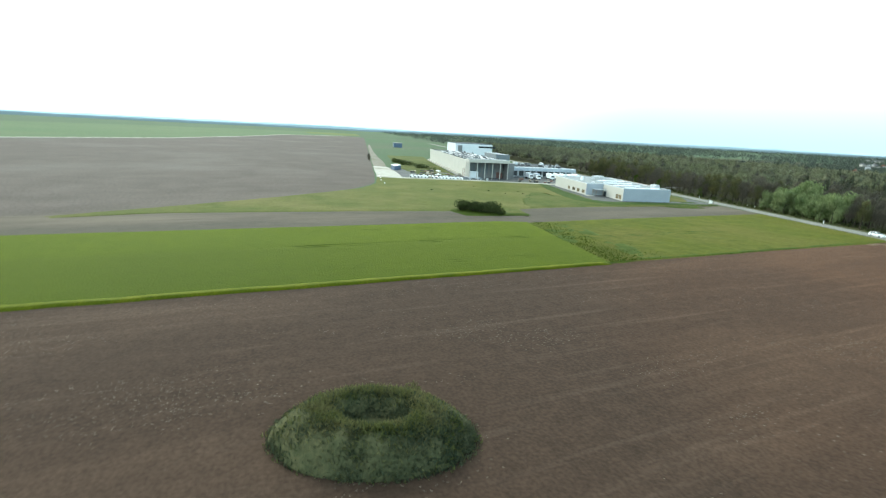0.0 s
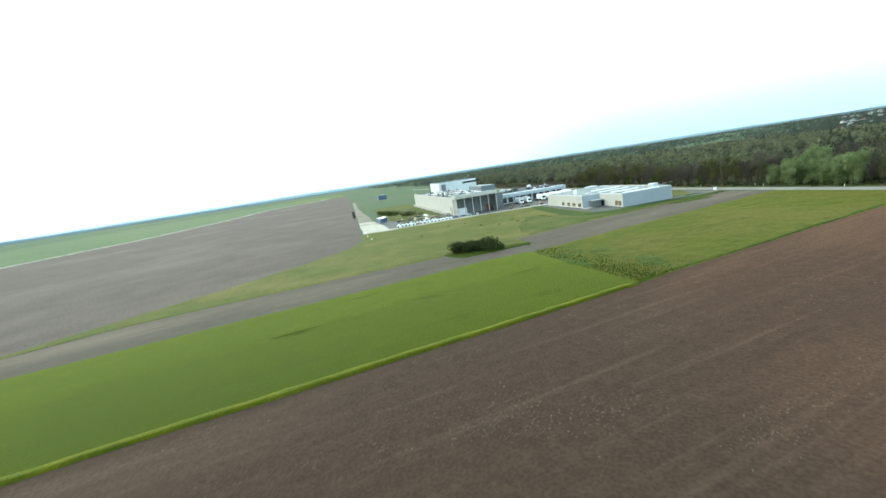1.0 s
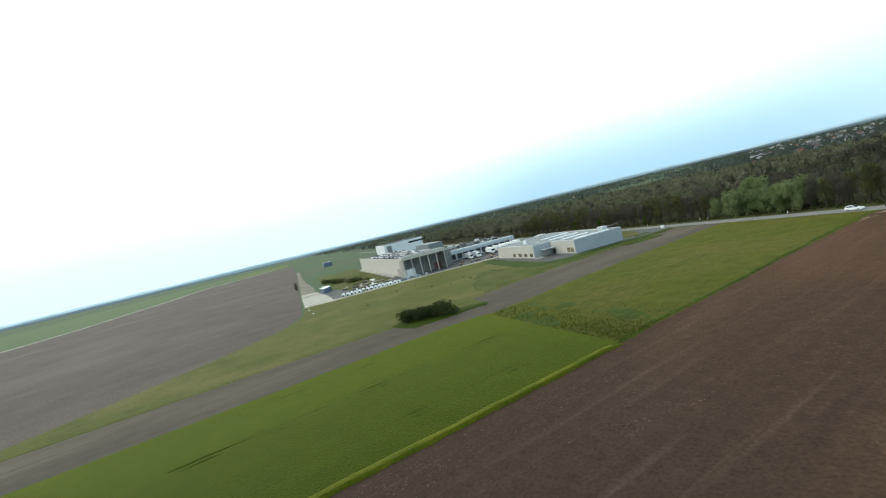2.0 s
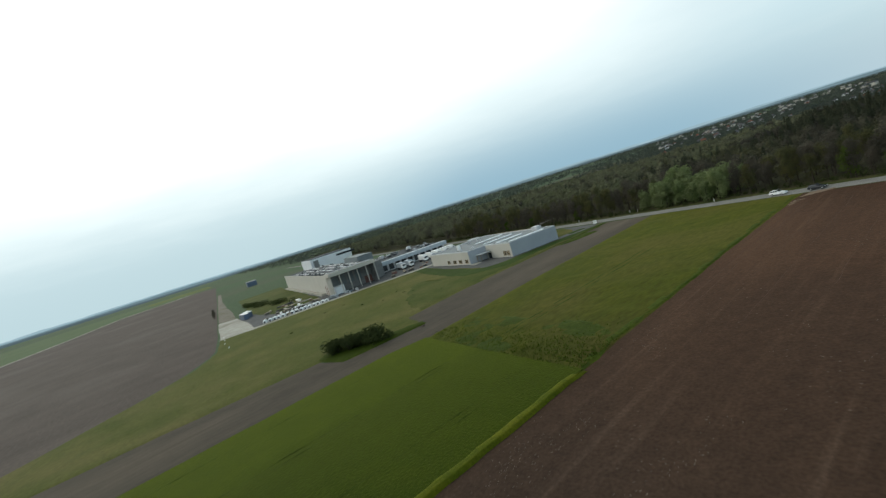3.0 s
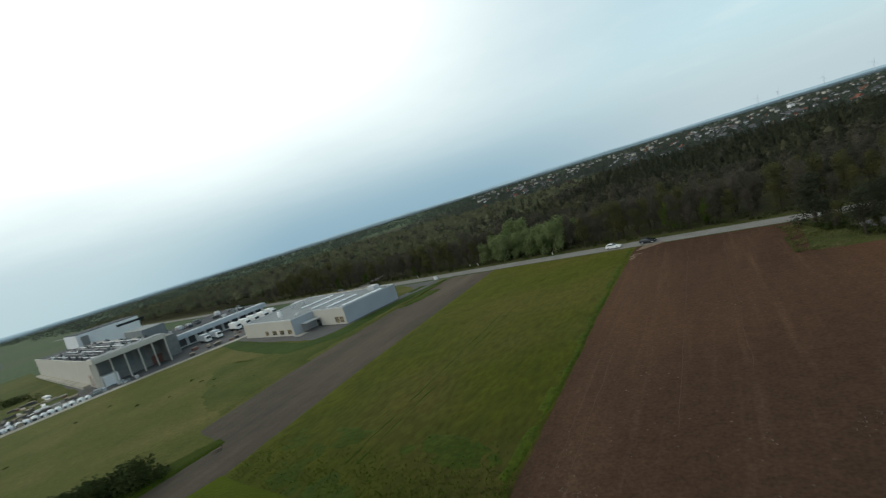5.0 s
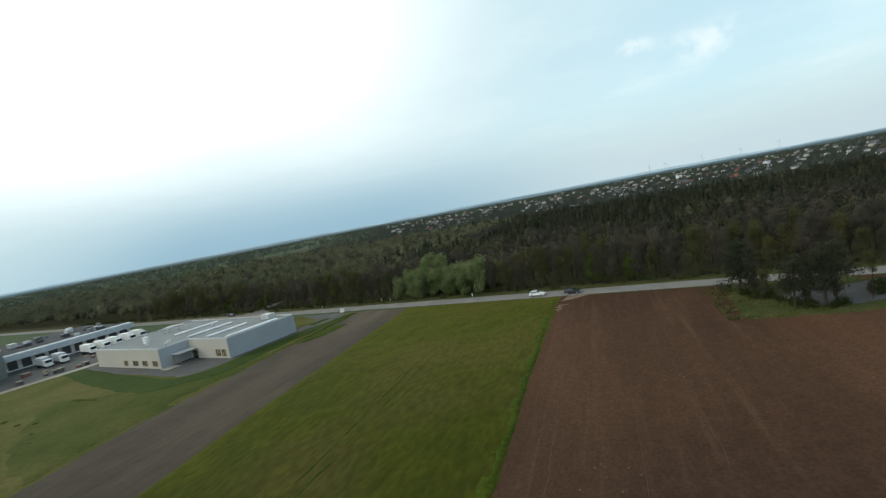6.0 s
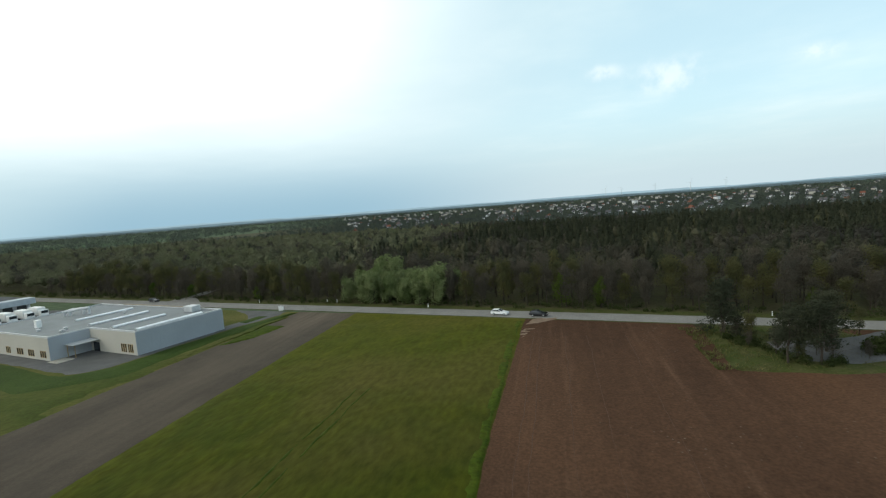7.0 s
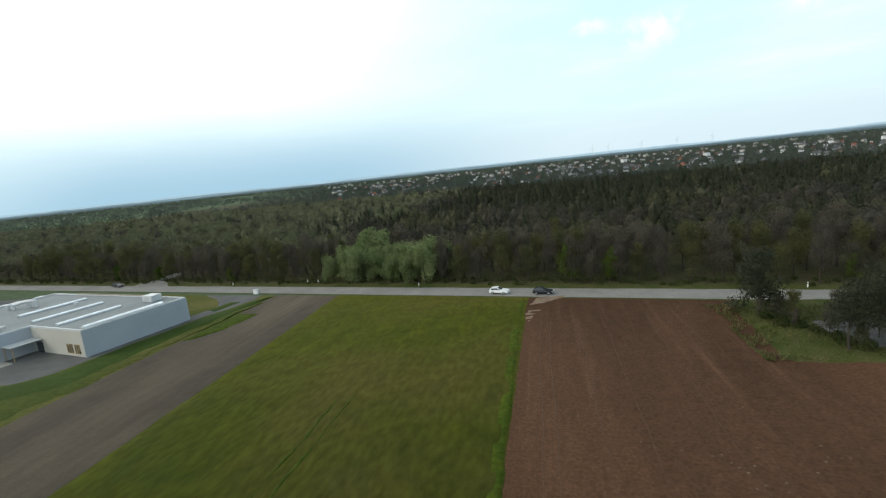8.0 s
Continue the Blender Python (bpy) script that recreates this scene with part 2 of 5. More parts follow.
M["bark"] = material("grey_brown_bark", (0.042, 0.034, 0.027), (0.068, 0.056, 0.045), 1.5, where="object", grain=9, bump=0.5, stretch=(1, 1, 0.25))
M["twigs"] = material("bare_brown_twigs", (0.078, 0.071, 0.058), (0.110, 0.096, 0.074), 0.25, grain=0, bump=0, island=0.2, through_light=0.4)
M["twigs_green"] = material("budding_olive_leaves", (0.074, 0.078, 0.038), (0.112, 0.106, 0.044), 0.25, grain=0, bump=0, island=0.2, through_light=0.4)
M["leaves"] = material("fresh_spring_leaves", (0.050, 0.084, 0.014), (0.068, 0.105, 0.018), 0.3, grain=0, bump=0, island=0.25, through_light=0.4)
M["silver"] = material("silvery_willow_leaves", (0.150, 0.190, 0.078), (0.205, 0.236, 0.112), 0.5, grain=0, bump=0, island=0.25, c3=(0.098, 0.140, 0.045), scale3=0.12, through_light=0.3)
# paler and bluer than near leaves: distance haze mixed into the colour
M["far_trees"] = material("hazed_tree_leaves", (0.058, 0.070, 0.062), (0.080, 0.090, 0.072), 0.02, grain=0, bump=0, island=0.12, c3=(0.066, 0.084, 0.050), scale3=0.01, mix3=0.45, through_light=0.3)
M["bright_leaves"] = material("bright_spring_leaves", (0.078, 0.112, 0.022), (0.100, 0.132, 0.030), 0.3, grain=0, bump=0, island=0.2, through_light=0.4)
M["wheel_soil"] = material("pressed_soil", (0.072, 0.043, 0.029), (0.092, 0.056, 0.038), 0.8, grain=4, bump=0.5)
M["needles"] = material("dark_pine_needles", (0.038, 0.045, 0.029), (0.058, 0.062, 0.038), 0.15, grain=0, bump=0, island=0.15, through_light=0.3)
M["canopy"] = material("mixed_forest_canopy", (0.041, 0.040, 0.034), (0.070, 0.063, 0.047), 0.06, grain=0, bump=0, island=0.08,
                       c3=(0.086, 0.088, 0.038), scale3=0.025, mix3=0.6, through_light=0.2)
# olive buds, lightened further to stand for haze and backlight on this side
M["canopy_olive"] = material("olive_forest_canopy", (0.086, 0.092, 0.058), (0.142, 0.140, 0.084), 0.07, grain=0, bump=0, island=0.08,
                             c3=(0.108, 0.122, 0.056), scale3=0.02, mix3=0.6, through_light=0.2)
M["edge_grass"] = material("bright_field_edge_grass", (0.034, 0.054, 0.004), (0.054, 0.070, 0.006), 0.5, c3=(0.026, 0.043, 0.004), scale3=0.12, mix3=0.5, grain=1.4, bump=0.8, grain_amt=0.6)
M["lawn"] = material("lawn_grass", (0.022, 0.042, 0.006), (0.033, 0.053, 0.009), 0.3, c3=(0.017, 0.034, 0.005), scale3=0.07, mix3=0.6, grain=2.2, bump=0.8, sheen=0.04, sheen_tint=(0.7, 0.9, 0.25))
M["lush"] = material("lush_pasture_grass", (0.029, 0.043, 0.007), (0.048, 0.057, 0.011), 0.15, c3=(0.026, 0.043, 0.006), scale3=0.07, mix3=0.5, grain=1.4, bump=0.7, c4=(0.072, 0.070, 0.020), scale4=0.06, lim4=(0.42, 0.75), sheen=0.05, sheen_tint=(0.85, 0.9, 0.15))
M["dry_tufts"] = material("yellow_dry_grass", (0.095, 0.105, 0.034), (0.150, 0.138, 0.062), 0.5, c3=(0.060, 0.080, 0.024), scale3=0.2, grain=0, bump=0, island=0.25, through_light=0.45)
M["mound_earth"] = material("mound_turf", (0.056, 0.060, 0.028), (0.090, 0.084, 0.040), 0.9, c3=(0.040, 0.046, 0.022), scale3=0.25, mix3=0.5, grain=3, bump=1.0)
M["straw"] = material("straw_stubble", (0.085, 0.066, 0.050), (0.125, 0.10, 0.078), 0.5, grain=0, bump=0, island=0.35)
# albedo raised by half to give the pale look of distant haze
M["far_green"] = material("far_green_crop", (0.070, 0.108, 0.045), (0.090, 0.120, 0.055), 0.004, c3=(0.10, 0.12, 0.06), scale3=0.003, grain=0.3, bump=0)
M["rape"] = material("yellow_rape_field", (0.115, 0.135, 0.03), (0.085, 0.11, 0.03), 0.02, grain=0.5, bump=0)
M["shrub"] = material("thorn_bush_leaves", (0.038, 0.052, 0.018), (0.056, 0.068, 0.024), 0.5, grain=0, bump=0, island=0.3, through_light=0.35)
M["undergrowth"] = material("forest_floor", (0.05, 0.045, 0.025), (0.07, 0.07, 0.03), 0.2, grain=1.5, bump=0.5)
M["mound_grass"] = material("mound_grass", (0.052, 0.064, 0.037), (0.084, 0.090, 0.053), 0.5, c3=(0.036, 0.046, 0.029), scale3=0.22, mix3=0.6,
                            grain=3, bump=0.6, island=0.3, through_light=0.4)


def plain(name, c, rough=0.6, metal=0.0, vary=0.12, scale=0.6, where="object", bump=0.05):
    lo = tuple(v * (1 - vary) for v in c)
    hi = tuple(min(1, v * (1 + vary)) for v in c)
    return material(name, lo, hi, scale, rough, bump, grain=6.0, grain_amt=0.12, where=where, metal=metal)


M["wall_cream"] = plain("cream_render", (0.45, 0.425, 0.37), vary=0.05, scale=0.15)
M["wall_grey"] = plain("grey_metal_cladding", (0.33, 0.355, 0.385), 0.45, vary=0.05, scale=0.2)
M["wall_white"] = plain("white_panel", (0.66, 0.67, 0.68), 0.5, vary=0.06, scale=0.2)
M["roof_grey"] = plain("grey_flat_roof", (0.145, 0.165, 0.170), 0.7, vary=0.12, scale=0.25)
M["porch_grey"] = plain("grey_porch_wall", (0.20, 0.20, 0.195), 0.8)
M["canopy_blue"] = plain("pale_blue_sheet_metal", (0.38, 0.42, 0.46), 0.45)
M["roof_dark"] = plain("dark_roof_felt", (0.07, 0.075, 0.08), 0.8, vary=0.3)
M["metal_pale"] = plain("pale_sheet_metal", (0.52, 0.53, 0.54), 0.4, 0.2)
M["metal_dark"] = plain("dark_metal", (0.06, 0.065, 0.07), 0.4, 0.4)
M["skylight"] = plain("milky_skylight", (0.82, 0.84, 0.85), 0.25)
M["brown_sill"] = plain("amber_blind", (0.33, 0.24, 0.12), 0.7)
M["blue"] = plain("blue_paint", (0.075, 0.11, 0.17), 0.4)
M["red"] = plain("red_brown_paint", (0.16, 0.075, 0.06), 0.6)
M["white"] = plain("white_paint", (0.78, 0.78, 0.76), 0.4)
# white turbines tinted grey-blue, so that they fade as in haze
M["turbine"] = plain("haze_faded_turbine_white", (0.50, 0.54, 0.57), 0.5)
M["black"] = plain("black_rubber", (0.02, 0.02, 0.02), 0.8)
M["timber"] = plain("stacked_timber", (0.33, 0.28, 0.21), 0.8)
M["stone"] = plain("pale_rubble", (0.12, 0.112, 0.10), 0.9, vary=0.3)
M["tile_red"] = plain("red_roof_tiles", (0.19, 0.085, 0.06), 0.9)
M["tile_grey"] = plain("grey_roof_tiles", (0.11, 0.11, 0.115), 0.9)
M["car_dark"] = plain("dark_car_paint", (0.02, 0.022, 0.025), 0.25, vary=0.02, bump=0)
M["car_white"] = plain("white_car_paint", (0.8, 0.8, 0.8), 0.25, vary=0.02, bump=0)


def glass(name, c):
    m = bpy.data.materials.new(name)
    m.use_nodes = True
    b = m.node_tree.nodes["Principled BSDF"]
    b.inputs["Base Color"].default_value = (*c, 1)
    b.inputs["Roughness"].default_value = 0.08
    b.inputs["Specular IOR Level"].default_value = 0.6
    return m


M["glass"] = glass("dark_window_glass", (0.03, 0.035, 0.04))


# ---- mesh helpers ----
def link_mesh(name, verts, faces, mat, parent=None, label="", smooth=False):
    me = bpy.data.meshes.new(name)
    me.from_pydata([tuple(v) for v in verts], [], [tuple(f) for f in faces])
    me.materials.append(mat)
    if smooth:
        me.polygons.foreach_set("use_smooth", [True] * len(me.polygons))
    me.update()
    ob = new(name, me)
    if parent is not None:
        ob.parent = parent
    if label:
        tagged(ob, label)
    return ob


def part(name, bm, mat, parent=None, label=""):
    me = bpy.data.meshes.new(name)
    bm.normal_update()
    bm.to_mesh(me)
    bm.free()
    me.materials.append(mat)
    ob = new(name, me)
    if parent is not None:
        ob.parent = parent
    if label:
        tagged(ob, label)
    return ob


def empty(name, m=None, label="", category="", group="", kind=""):
    ob = new(name)
    ob.empty_display_size = 0.5
    if m is not None:
        ob.matrix_basis = m
    return tagged(ob, label, category, group, kind)


def box(bm, x0, x1, y0, y1, z0, z1, bevel=0.0):
    r = bmesh.ops.create_cube(bm, size=1.0)
    for v in r["verts"]:
        v.co = Vector(((x0 + x1) / 2 + v.co.x * (x1 - x0), (y0 + y1) / 2 + v.co.y * (y1 - y0), (z0 + z1) / 2 + v.co.z * (z1 - z0)))
    if bevel:
        es = list({e for v in r["verts"] for e in v.link_edges})
        bmesh.ops.bevel(bm, geom=es, offset=bevel, segments=2, affect="EDGES", profile=0.6)
    return bm


def box_part(name, dims, mat, parent, label="", bevel=0.0):
    return part(name, box(bmesh.new(), *dims, bevel=bevel), mat, parent, label)


def tube(bm, p, q, r0, r1, n=6):
    p, q = Vector(p), Vector(q)
    rot = (q - p).to_track_quat("Z", "Y").to_matrix()
    rings = []
    for c, r in ((p, r0), (q, r1)):
        rings.append([bm.verts.new(c + rot @ Vector((r * math.cos(2 * math.pi * k / n), r * math.sin(2 * math.pi * k / n), 0))) for k in range(n)])
    for k in range(n):
        bm.faces.new((rings[0][k], rings[0][(k + 1) % n], rings[1][(k + 1) % n], rings[1][k]))
    bm.faces.new(list(reversed(rings[0])))
    bm.faces.new(rings[1])
    return bm


def resample(pts, n):
    pts = np.array(pts, float)
    d = np.concatenate([[0], np.cumsum(np.hypot(*np.diff(pts, axis=0).T))])
    s = np.linspace(0, d[-1], n)
    return np.stack([np.interp(s, d, pts[:, 0]), np.interp(s, d, pts[:, 1])], 1)


def patch(name, a, b, nu, nv, z, mat, amp=0.0, wobble=0.0, label="", rough_scale=0.15, edge_z=0.03, kind="structure", category=""):
    """A sheet of ground between the lines a and b, with uneven edges that sink into what lies under it."""
    A, B = resample(a, nu), resample(b, nu)
    verts, faces = [], []
    for i in range(nu):
        for j in range(nv):
            s = j / (nv - 1)
            x, y = A[i] * (1 - s) + B[i] * s
            dx = noise.noise((x * 0.13, y * 0.13, 3.1)) + 0.6 * noise.noise((x * 0.5, y * 0.5, 7.7))
            dy = noise.noise((x * 0.13, y * 0.13, 9.4)) + 0.6 * noise.noise((x * 0.5, y * 0.5, 1.2))
            h = z + amp * (noise.noise((x * rough_scale, y * rough_scale, 0.5)) + 0.5 * noise.noise((x * rough_scale * 4, y * rough_scale * 4, 4.5)))
            if i in (0, nu - 1) or j in (0, nv - 1):
                h = edge_z
            verts.append((x + wobble * dx, y + wobble * dy, h))
    for i in range(nu - 1):
        for j in range(nv - 1):
            k = i * nv + j
            faces.append((k, k + 1, k + nv + 1, k + nv))
    P = [Vector(verts[k]) for k in faces[0][:3]]
    if (P[1] - P[0]).cross(P[2] - P[0]).z < 0:
        faces = [f[::-1] for f in faces]
    ob = link_mesh(name, verts, faces, mat, smooth=True)
    return tagged(ob, label, category, "", kind)


# axes of the road and of both industrial buildings
ACROSS = Vector((0.2291, 0.9734, 0.0))
ALONG = Vector((-0.9734, 0.2291, 0.0))
TURN = math.degrees(math.atan2(ALONG.y, ALONG.x))


def road_y(x):
    return 11.2 - 0.2095 * x


# ---- ground and fields ----
def build_ground():
    verts, faces = [(0, 0, 0)], []
    radii = [60, 120, 200, 300, 450, 700, 1100, 1700, 2600, 3600, 4950]
    n = 96
    for r in radii:
        for k in range(n):
            a = 2 * math.pi * k / n
            verts.append((r * math.cos(a), r * math.sin(a), 0 if r < 1000 else -0.5))
    for k in range(n):
        faces.append((0, 1 + k, 1 + (k + 1) % n))
    for i in range(len(radii) - 1):
        for k in range(n):
            a, b = 1 + i * n + k, 1 + i * n + (k + 1) % n
            faces.append((a, a + n, b + n, b))
    g = link_mesh("ground", verts, faces, M["farmland"])
    tagged(g, "open flat farmland in green and brown plots", "ground", "", "structure")


build_ground()
P0 = (-100.0, -190.0)
far_left = Vector((-152, -115, 0)) + ALONG * 1080
FAR_PATH = [(-330, -560), (-468, -420), (-535, -378), (-671, -262), (-900, -165), (-1180, -70), (-1320, 110)]
patch("field_plowed", [(-1.4, -420), (-1.4, -200), (-1.4, -105), (-2, -50), (-1.2, 7.2)], [(330, -420), (330, -300), (330, -200), (330, -130), (330, -62)],
      130, 100, 0.10, M["plowed"], 0.025, 0.25, "bare brown ploughed field with faint furrows", 0.05, category="field")
patch("field_crop", [(-0.6, -420), (-0.6, -250), (-0.6, -105.5)], [(-28, -420), (-28, -250), (-28, -101)], 150, 16, 0.42, M["crop"], 0.03, 0.2,
      "lush deep green young crop field", 0.4, category="field", edge_z=0.39)
patch("field_crop", [(-27.9, -420), (-27.9, -250), (-27.9, -101)], [(-49.3, -420), (-49.3, -250), (-49, -107), (-46.6, -97.6)], 150, 14, 0.42, M["crop_light"], 0.03, 0.2,
      "lighter green strip of the young crop", 0.4, category="field", edge_z=0.39)
patch("field_margin", [(-0.1, -420), (-0.1, -250), (0.0, -105.5)], [(-2.7, -420), (-2.4, -250), (-1.6, -105.5)], 160, 6, 0.45, M["crop_edge"], 0.05, 0.35,
      "yellow flowering margin of the crop field", 0.5, category="field", edge_z=0.06)
patch("meadow_front", [(-0.6, -107.5), (-0.9, -50), (0.0, 7.0)], [(-47, -99.5), (-48.8, -60), (-49.6, 17.2)], 110, 44, 0.22, M["meadow"], 0.10, 0.25,
      "mown green meadow with tractor tracks", 0.25, category="meadow")
patch("field_tilled", [(-48.4, -420), (-48.4, -200), (-48.2, -107), (-46.2, -97), (-48.0, -60), (-48.4, -20), (-49.0, 16.6)],
      [(-77, -420), (-76.5, -214), (-75, -180), (-73.5, -147), (-70, -113.5), (-60.5, -111.5), (-58.6, -89), (-72, -85.5), (-73.5, -60), (-73, -35), (-71, -5), (-70, 20.5)], 200, 16,
      0.12, M["tilled"], 0.05, 0.25, "bare pale tilled strip of soil", 0.3, category="field")
patch("meadow_back", [(-70, -226), (-75.6, -200), (-74.3, -170), (-72.8, -147), (-69.3, -112.5), (-60, -110.5), (-57.8, -88), (-71.3, -84.5), (-72.8, -60), (-72.2, -35), (-70.3, -5), (-69.3, 20)],
      [(-72, -228), (-92, -191), (-106, -168), (-120, -147), (-134, -129), (-152, -117.5), (-183.5, -108.5), (-177.2, -94), (-167.5, -60), (-160, -40), (-151, -18), (-143, 8), (-138, 33)], 120, 36, 0.2,
      M["meadow_dry"], 0.10, 0.4, "rough green pasture between field strip and yard", 0.2, category="meadow")
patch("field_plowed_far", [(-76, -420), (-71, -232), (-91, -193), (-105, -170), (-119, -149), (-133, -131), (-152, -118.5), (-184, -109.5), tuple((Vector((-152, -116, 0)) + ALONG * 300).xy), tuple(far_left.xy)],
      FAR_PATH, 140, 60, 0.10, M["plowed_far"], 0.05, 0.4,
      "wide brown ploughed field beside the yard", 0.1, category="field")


patch("field_far_green", FAR_PATH, [(-900, -1000), (-1100, -880), (-1250, -760), (-1500, -600), (-1700, -400), (-1900, -150), (-2000, 200)], 40, 16, 0.3, M["far_green"],
      0.05, 1.0, "distant flat green crop field", 0.02, category="field")
patch("far_path", [(x - 2.5, y - 3) for x, y in FAR_PATH], [(x + 1.5, y + 2) for x, y in FAR_PATH], 80, 3, 0.4, M["concrete"], 0.0, 0.5, "thin pale field path far off", category="path")
patch("field_rape", [(-1430, 20), (-1420, 90), (-1400, 170)], [(-1900, 60), (-1890, 160), (-1870, 260)], 20, 6, 0.7, M["rape"], 0.05, 1.0, "distant yellow flowering rape field", 0.02, category="field")


def on_road(x, d, z=0.0):
    """A point beside the road's middle line, d metres to the forest's side."""
    c = Vector((x, road_y(x), z))
    return c + ACROSS * d


def road_line(d, x0=420.0, x1=-900.0, n=30):
    return [tuple(on_road(x0 + (x1 - x0) * k / (n - 1), d).xy) for k in range(n)]


patch("verge", road_line(-4.1), road_line(7.5), 220, 8, 0.10, M["verge"], 0.05, 0.3, "dry grassy verge along the country road", 0.3, category="verge")
patch("road", road_line(-3.6), road_line(3.6), 200, 6, 0.20, M["asphalt"], 0.0, 0.0, "straight grey asphalt country road", category="road", edge_z=0.08)


# ---- factory hall with an office wing, beside the fields ----
def window_group(parent, x0, x1, z0, z1, y, n, mat_glass=None):
    """Windows in a wall that faces -y: a frame with panes."""
    w = (x1 - x0) / n
    for k in range(n):
        a, b = x0 + k * w + 0.08, x0 + (k + 1) * w - 0.08
        bm = bmesh.new()
        for d in ((a, b, z0, z0 + 0.09), (a, b, z1 - 0.09, z1), (a, a + 0.09, z0 + 0.09, z1 - 0.09), (b - 0.09, b, z0 + 0.09, z1 - 0.09)):
            box(bm, d[0], d[1], y - 0.06, y + 0.02, d[2], d[3])
        win = part("window", bm, M["brown_sill"], parent)
        box_part("pane", (a + 0.09, b - 0.09, y - 0.02, y + 0.01, z0 + 0.09, z1 - 0.09), M["glass"], win)


def prism(bm, outline, z0, z1):
    lo = [bm.verts.new((x, y, z0)) for x, y in outline]
    hi = [bm.verts.new((x, y, z1)) for x, y in outline]
    n = len(outline)
    for k in range(n):
        bm.faces.new((lo[k], lo[(k + 1) % n], hi[(k + 1) % n], hi[k]))
    bm.faces.new(hi)
    bm.faces.new(lo[::-1])
    bmesh.ops.recalc_face_normals(bm, faces=bm.faces)
    return bm


def build_hall():
    # local x runs from the grey end wall to the other end, along the road; local -y faces the fields (mirrored axis kept right-handed)
    m = Matrix.Translation((-85.8, -22.3, 0)) @ Matrix((( -ALONG.x, ACROSS.x, 0, 0), (-ALONG.y, ACROSS.y, 0, 0), (0, 0, 1, 0), (0, 0, 0, 1)))
    hall = empty("factory_hall", m, "low flat-roofed factory hall with cream walls and grey cladding", "building")
    H = 5.6
    wall = part("wall", prism(bmesh.new(), [(0, 0), (0, 23), (-56, 23), (-56, -8.6), (-18.6, -8.6), (-18.6, 0)], 0, H), M["wall_cream"], hall)
    for x, y0, y1, name in ((0.0, -0.1, 23.1, "cladding"), (-18.6, -8.7, -0.02, "cladding")):
        bm = bmesh.new()
        box(bm, x + 0.003, x + 0.12, y0, y1, 0.25, H + 0.1)
        for r in range(int((y1 - y0) / 1.05)):
            box(bm, x + 0.121, x + 0.132, y0 + 0.3 + r * 1.05, y0 + 0.42 + r * 1.05, 0.3, H)
        part(name, bm, M["wall_grey"], hall, "grey profiled metal cladding")
    roof = part("roof", prism(bmesh.new(), [(-0.3, 0.3), (-0.3, 22.7), (-55.7, 22.7), (-55.7, -8.3), (-18.9, -8.3), (-18.9, 0.3)], H + 0.003, H + 0.08), M["roof_grey"], hall)
    rim = [(-56, -8.6, -18.6, -8.3), (-18.9, -8.3, -18.6, 0.3), (-18.6, 0, 0, 0.3), (-0.3, 0.3, 0, 23), (-56, 22.7, -0.3, 23), (-56, -8.3, -55.7, 22.7)]
    for x0, y0, x1, y1 in rim:
        box_part("parapet", (x0, x1, y0, y1, H + 0.003, H + 0.38), M["metal_pale"], hall)
    # long rooflights
    for x, y0, y1 in ((-2.2, 1.4, 18.6), (-12.0, 1.6, 15.0), (-22.5, 2.0, 17.0), (-34.0, 4.5, 19.5)):
        bm = bmesh.new()
        box(bm, x - 0.65, x + 0.65, y0, y1, H + 0.09, H + 0.3)
        lamp_box = part("rooflight", bm, M["metal_pale"], hall)
        bm = bmesh.new()
        n = 8
        for k in range(n):
            a0, a1 = math.pi * k / n, math.pi * (k + 1) / n
            p = [(x + 0.58 * math.cos(a), H + 0.3 + 0.3 * math.sin(a)) for a in (a0, a1)]
            q = [bm.verts.new((p[0][0], y0 + 0.1, p[0][1])), bm.verts.new((p[1][0], y0 + 0.1, p[1][1])), bm.verts.new((p[1][0], y1 - 0.1, p[1][1])), bm.verts.new((p[0][0], y1 - 0.1, p[0][1]))]
            bm.faces.new(q)
        part("vault", bm, M["skylight"], lamp_box)
    for x0, x1 in ((-23.0, -20.2), (-28.6, -25.6), (-34.0, -30.8), (-39.4, -37.0)):
        window_group(hall, x0, x1, 0.9, 2.5, -8.6, 3)
    window_group(hall, -6.2, -3.9, 0.8, 2.8, 0.0, 3)
    window_group(hall, -3.5, -1.4, 0.8, 2.8, 0.0, 3)
    # entrance in the corner: canopy, door, plinth slab
    box_part("canopy", (-18.43, -14.6, -5.6, -0.1, 3.2, 3.42), M["metal_pale"], hall, "thin pale entrance canopy", 0.04)
    for px, py in ((-14.9, -5.3), (-18.1, -5.3)):
        part("post", tube(bmesh.new(), (px, py, 0), (px, py, 3.2), 0.09, 0.09, 8), M["brown_sill"], hall)
    box_part("door", (-17.4, -15.0, -0.08, 0.0, 0.05, 2.5), M["glass"], hall, "glazed entrance door")
    box_part("step", (-18.42, -14.2, -9.4, -5.9, 0.0, 0.42), M["concrete"], hall, "pale concrete landing", 0.03)
    # ducts on the roof
    for x, y, l in ((-46, 9, 5.0), (-47.5, 8.4, 5.0)):
        bm = bmesh.new()
        tube(bm, (x, y, H + 0.05), (x, y, H + 1.3), 0.38, 0.38, 10)
        tube(bm, (x, y, H + 1.25), (x + l * 0.3, y + l * 0.3, H + 1.7), 0.38, 0.38, 10)
        tube(bm, (x + l * 0.3, y + l * 0.3, H + 1.7), (x + l * 0.8, y + l * 0.6, H + 1.8), 0.38, 0.38, 10)
        tube(bm, (x + l * 0.8, y + l * 0.6, H + 1.9), (x + l * 0.8, y + l * 0.6, H + 0.05), 0.38, 0.38, 10)
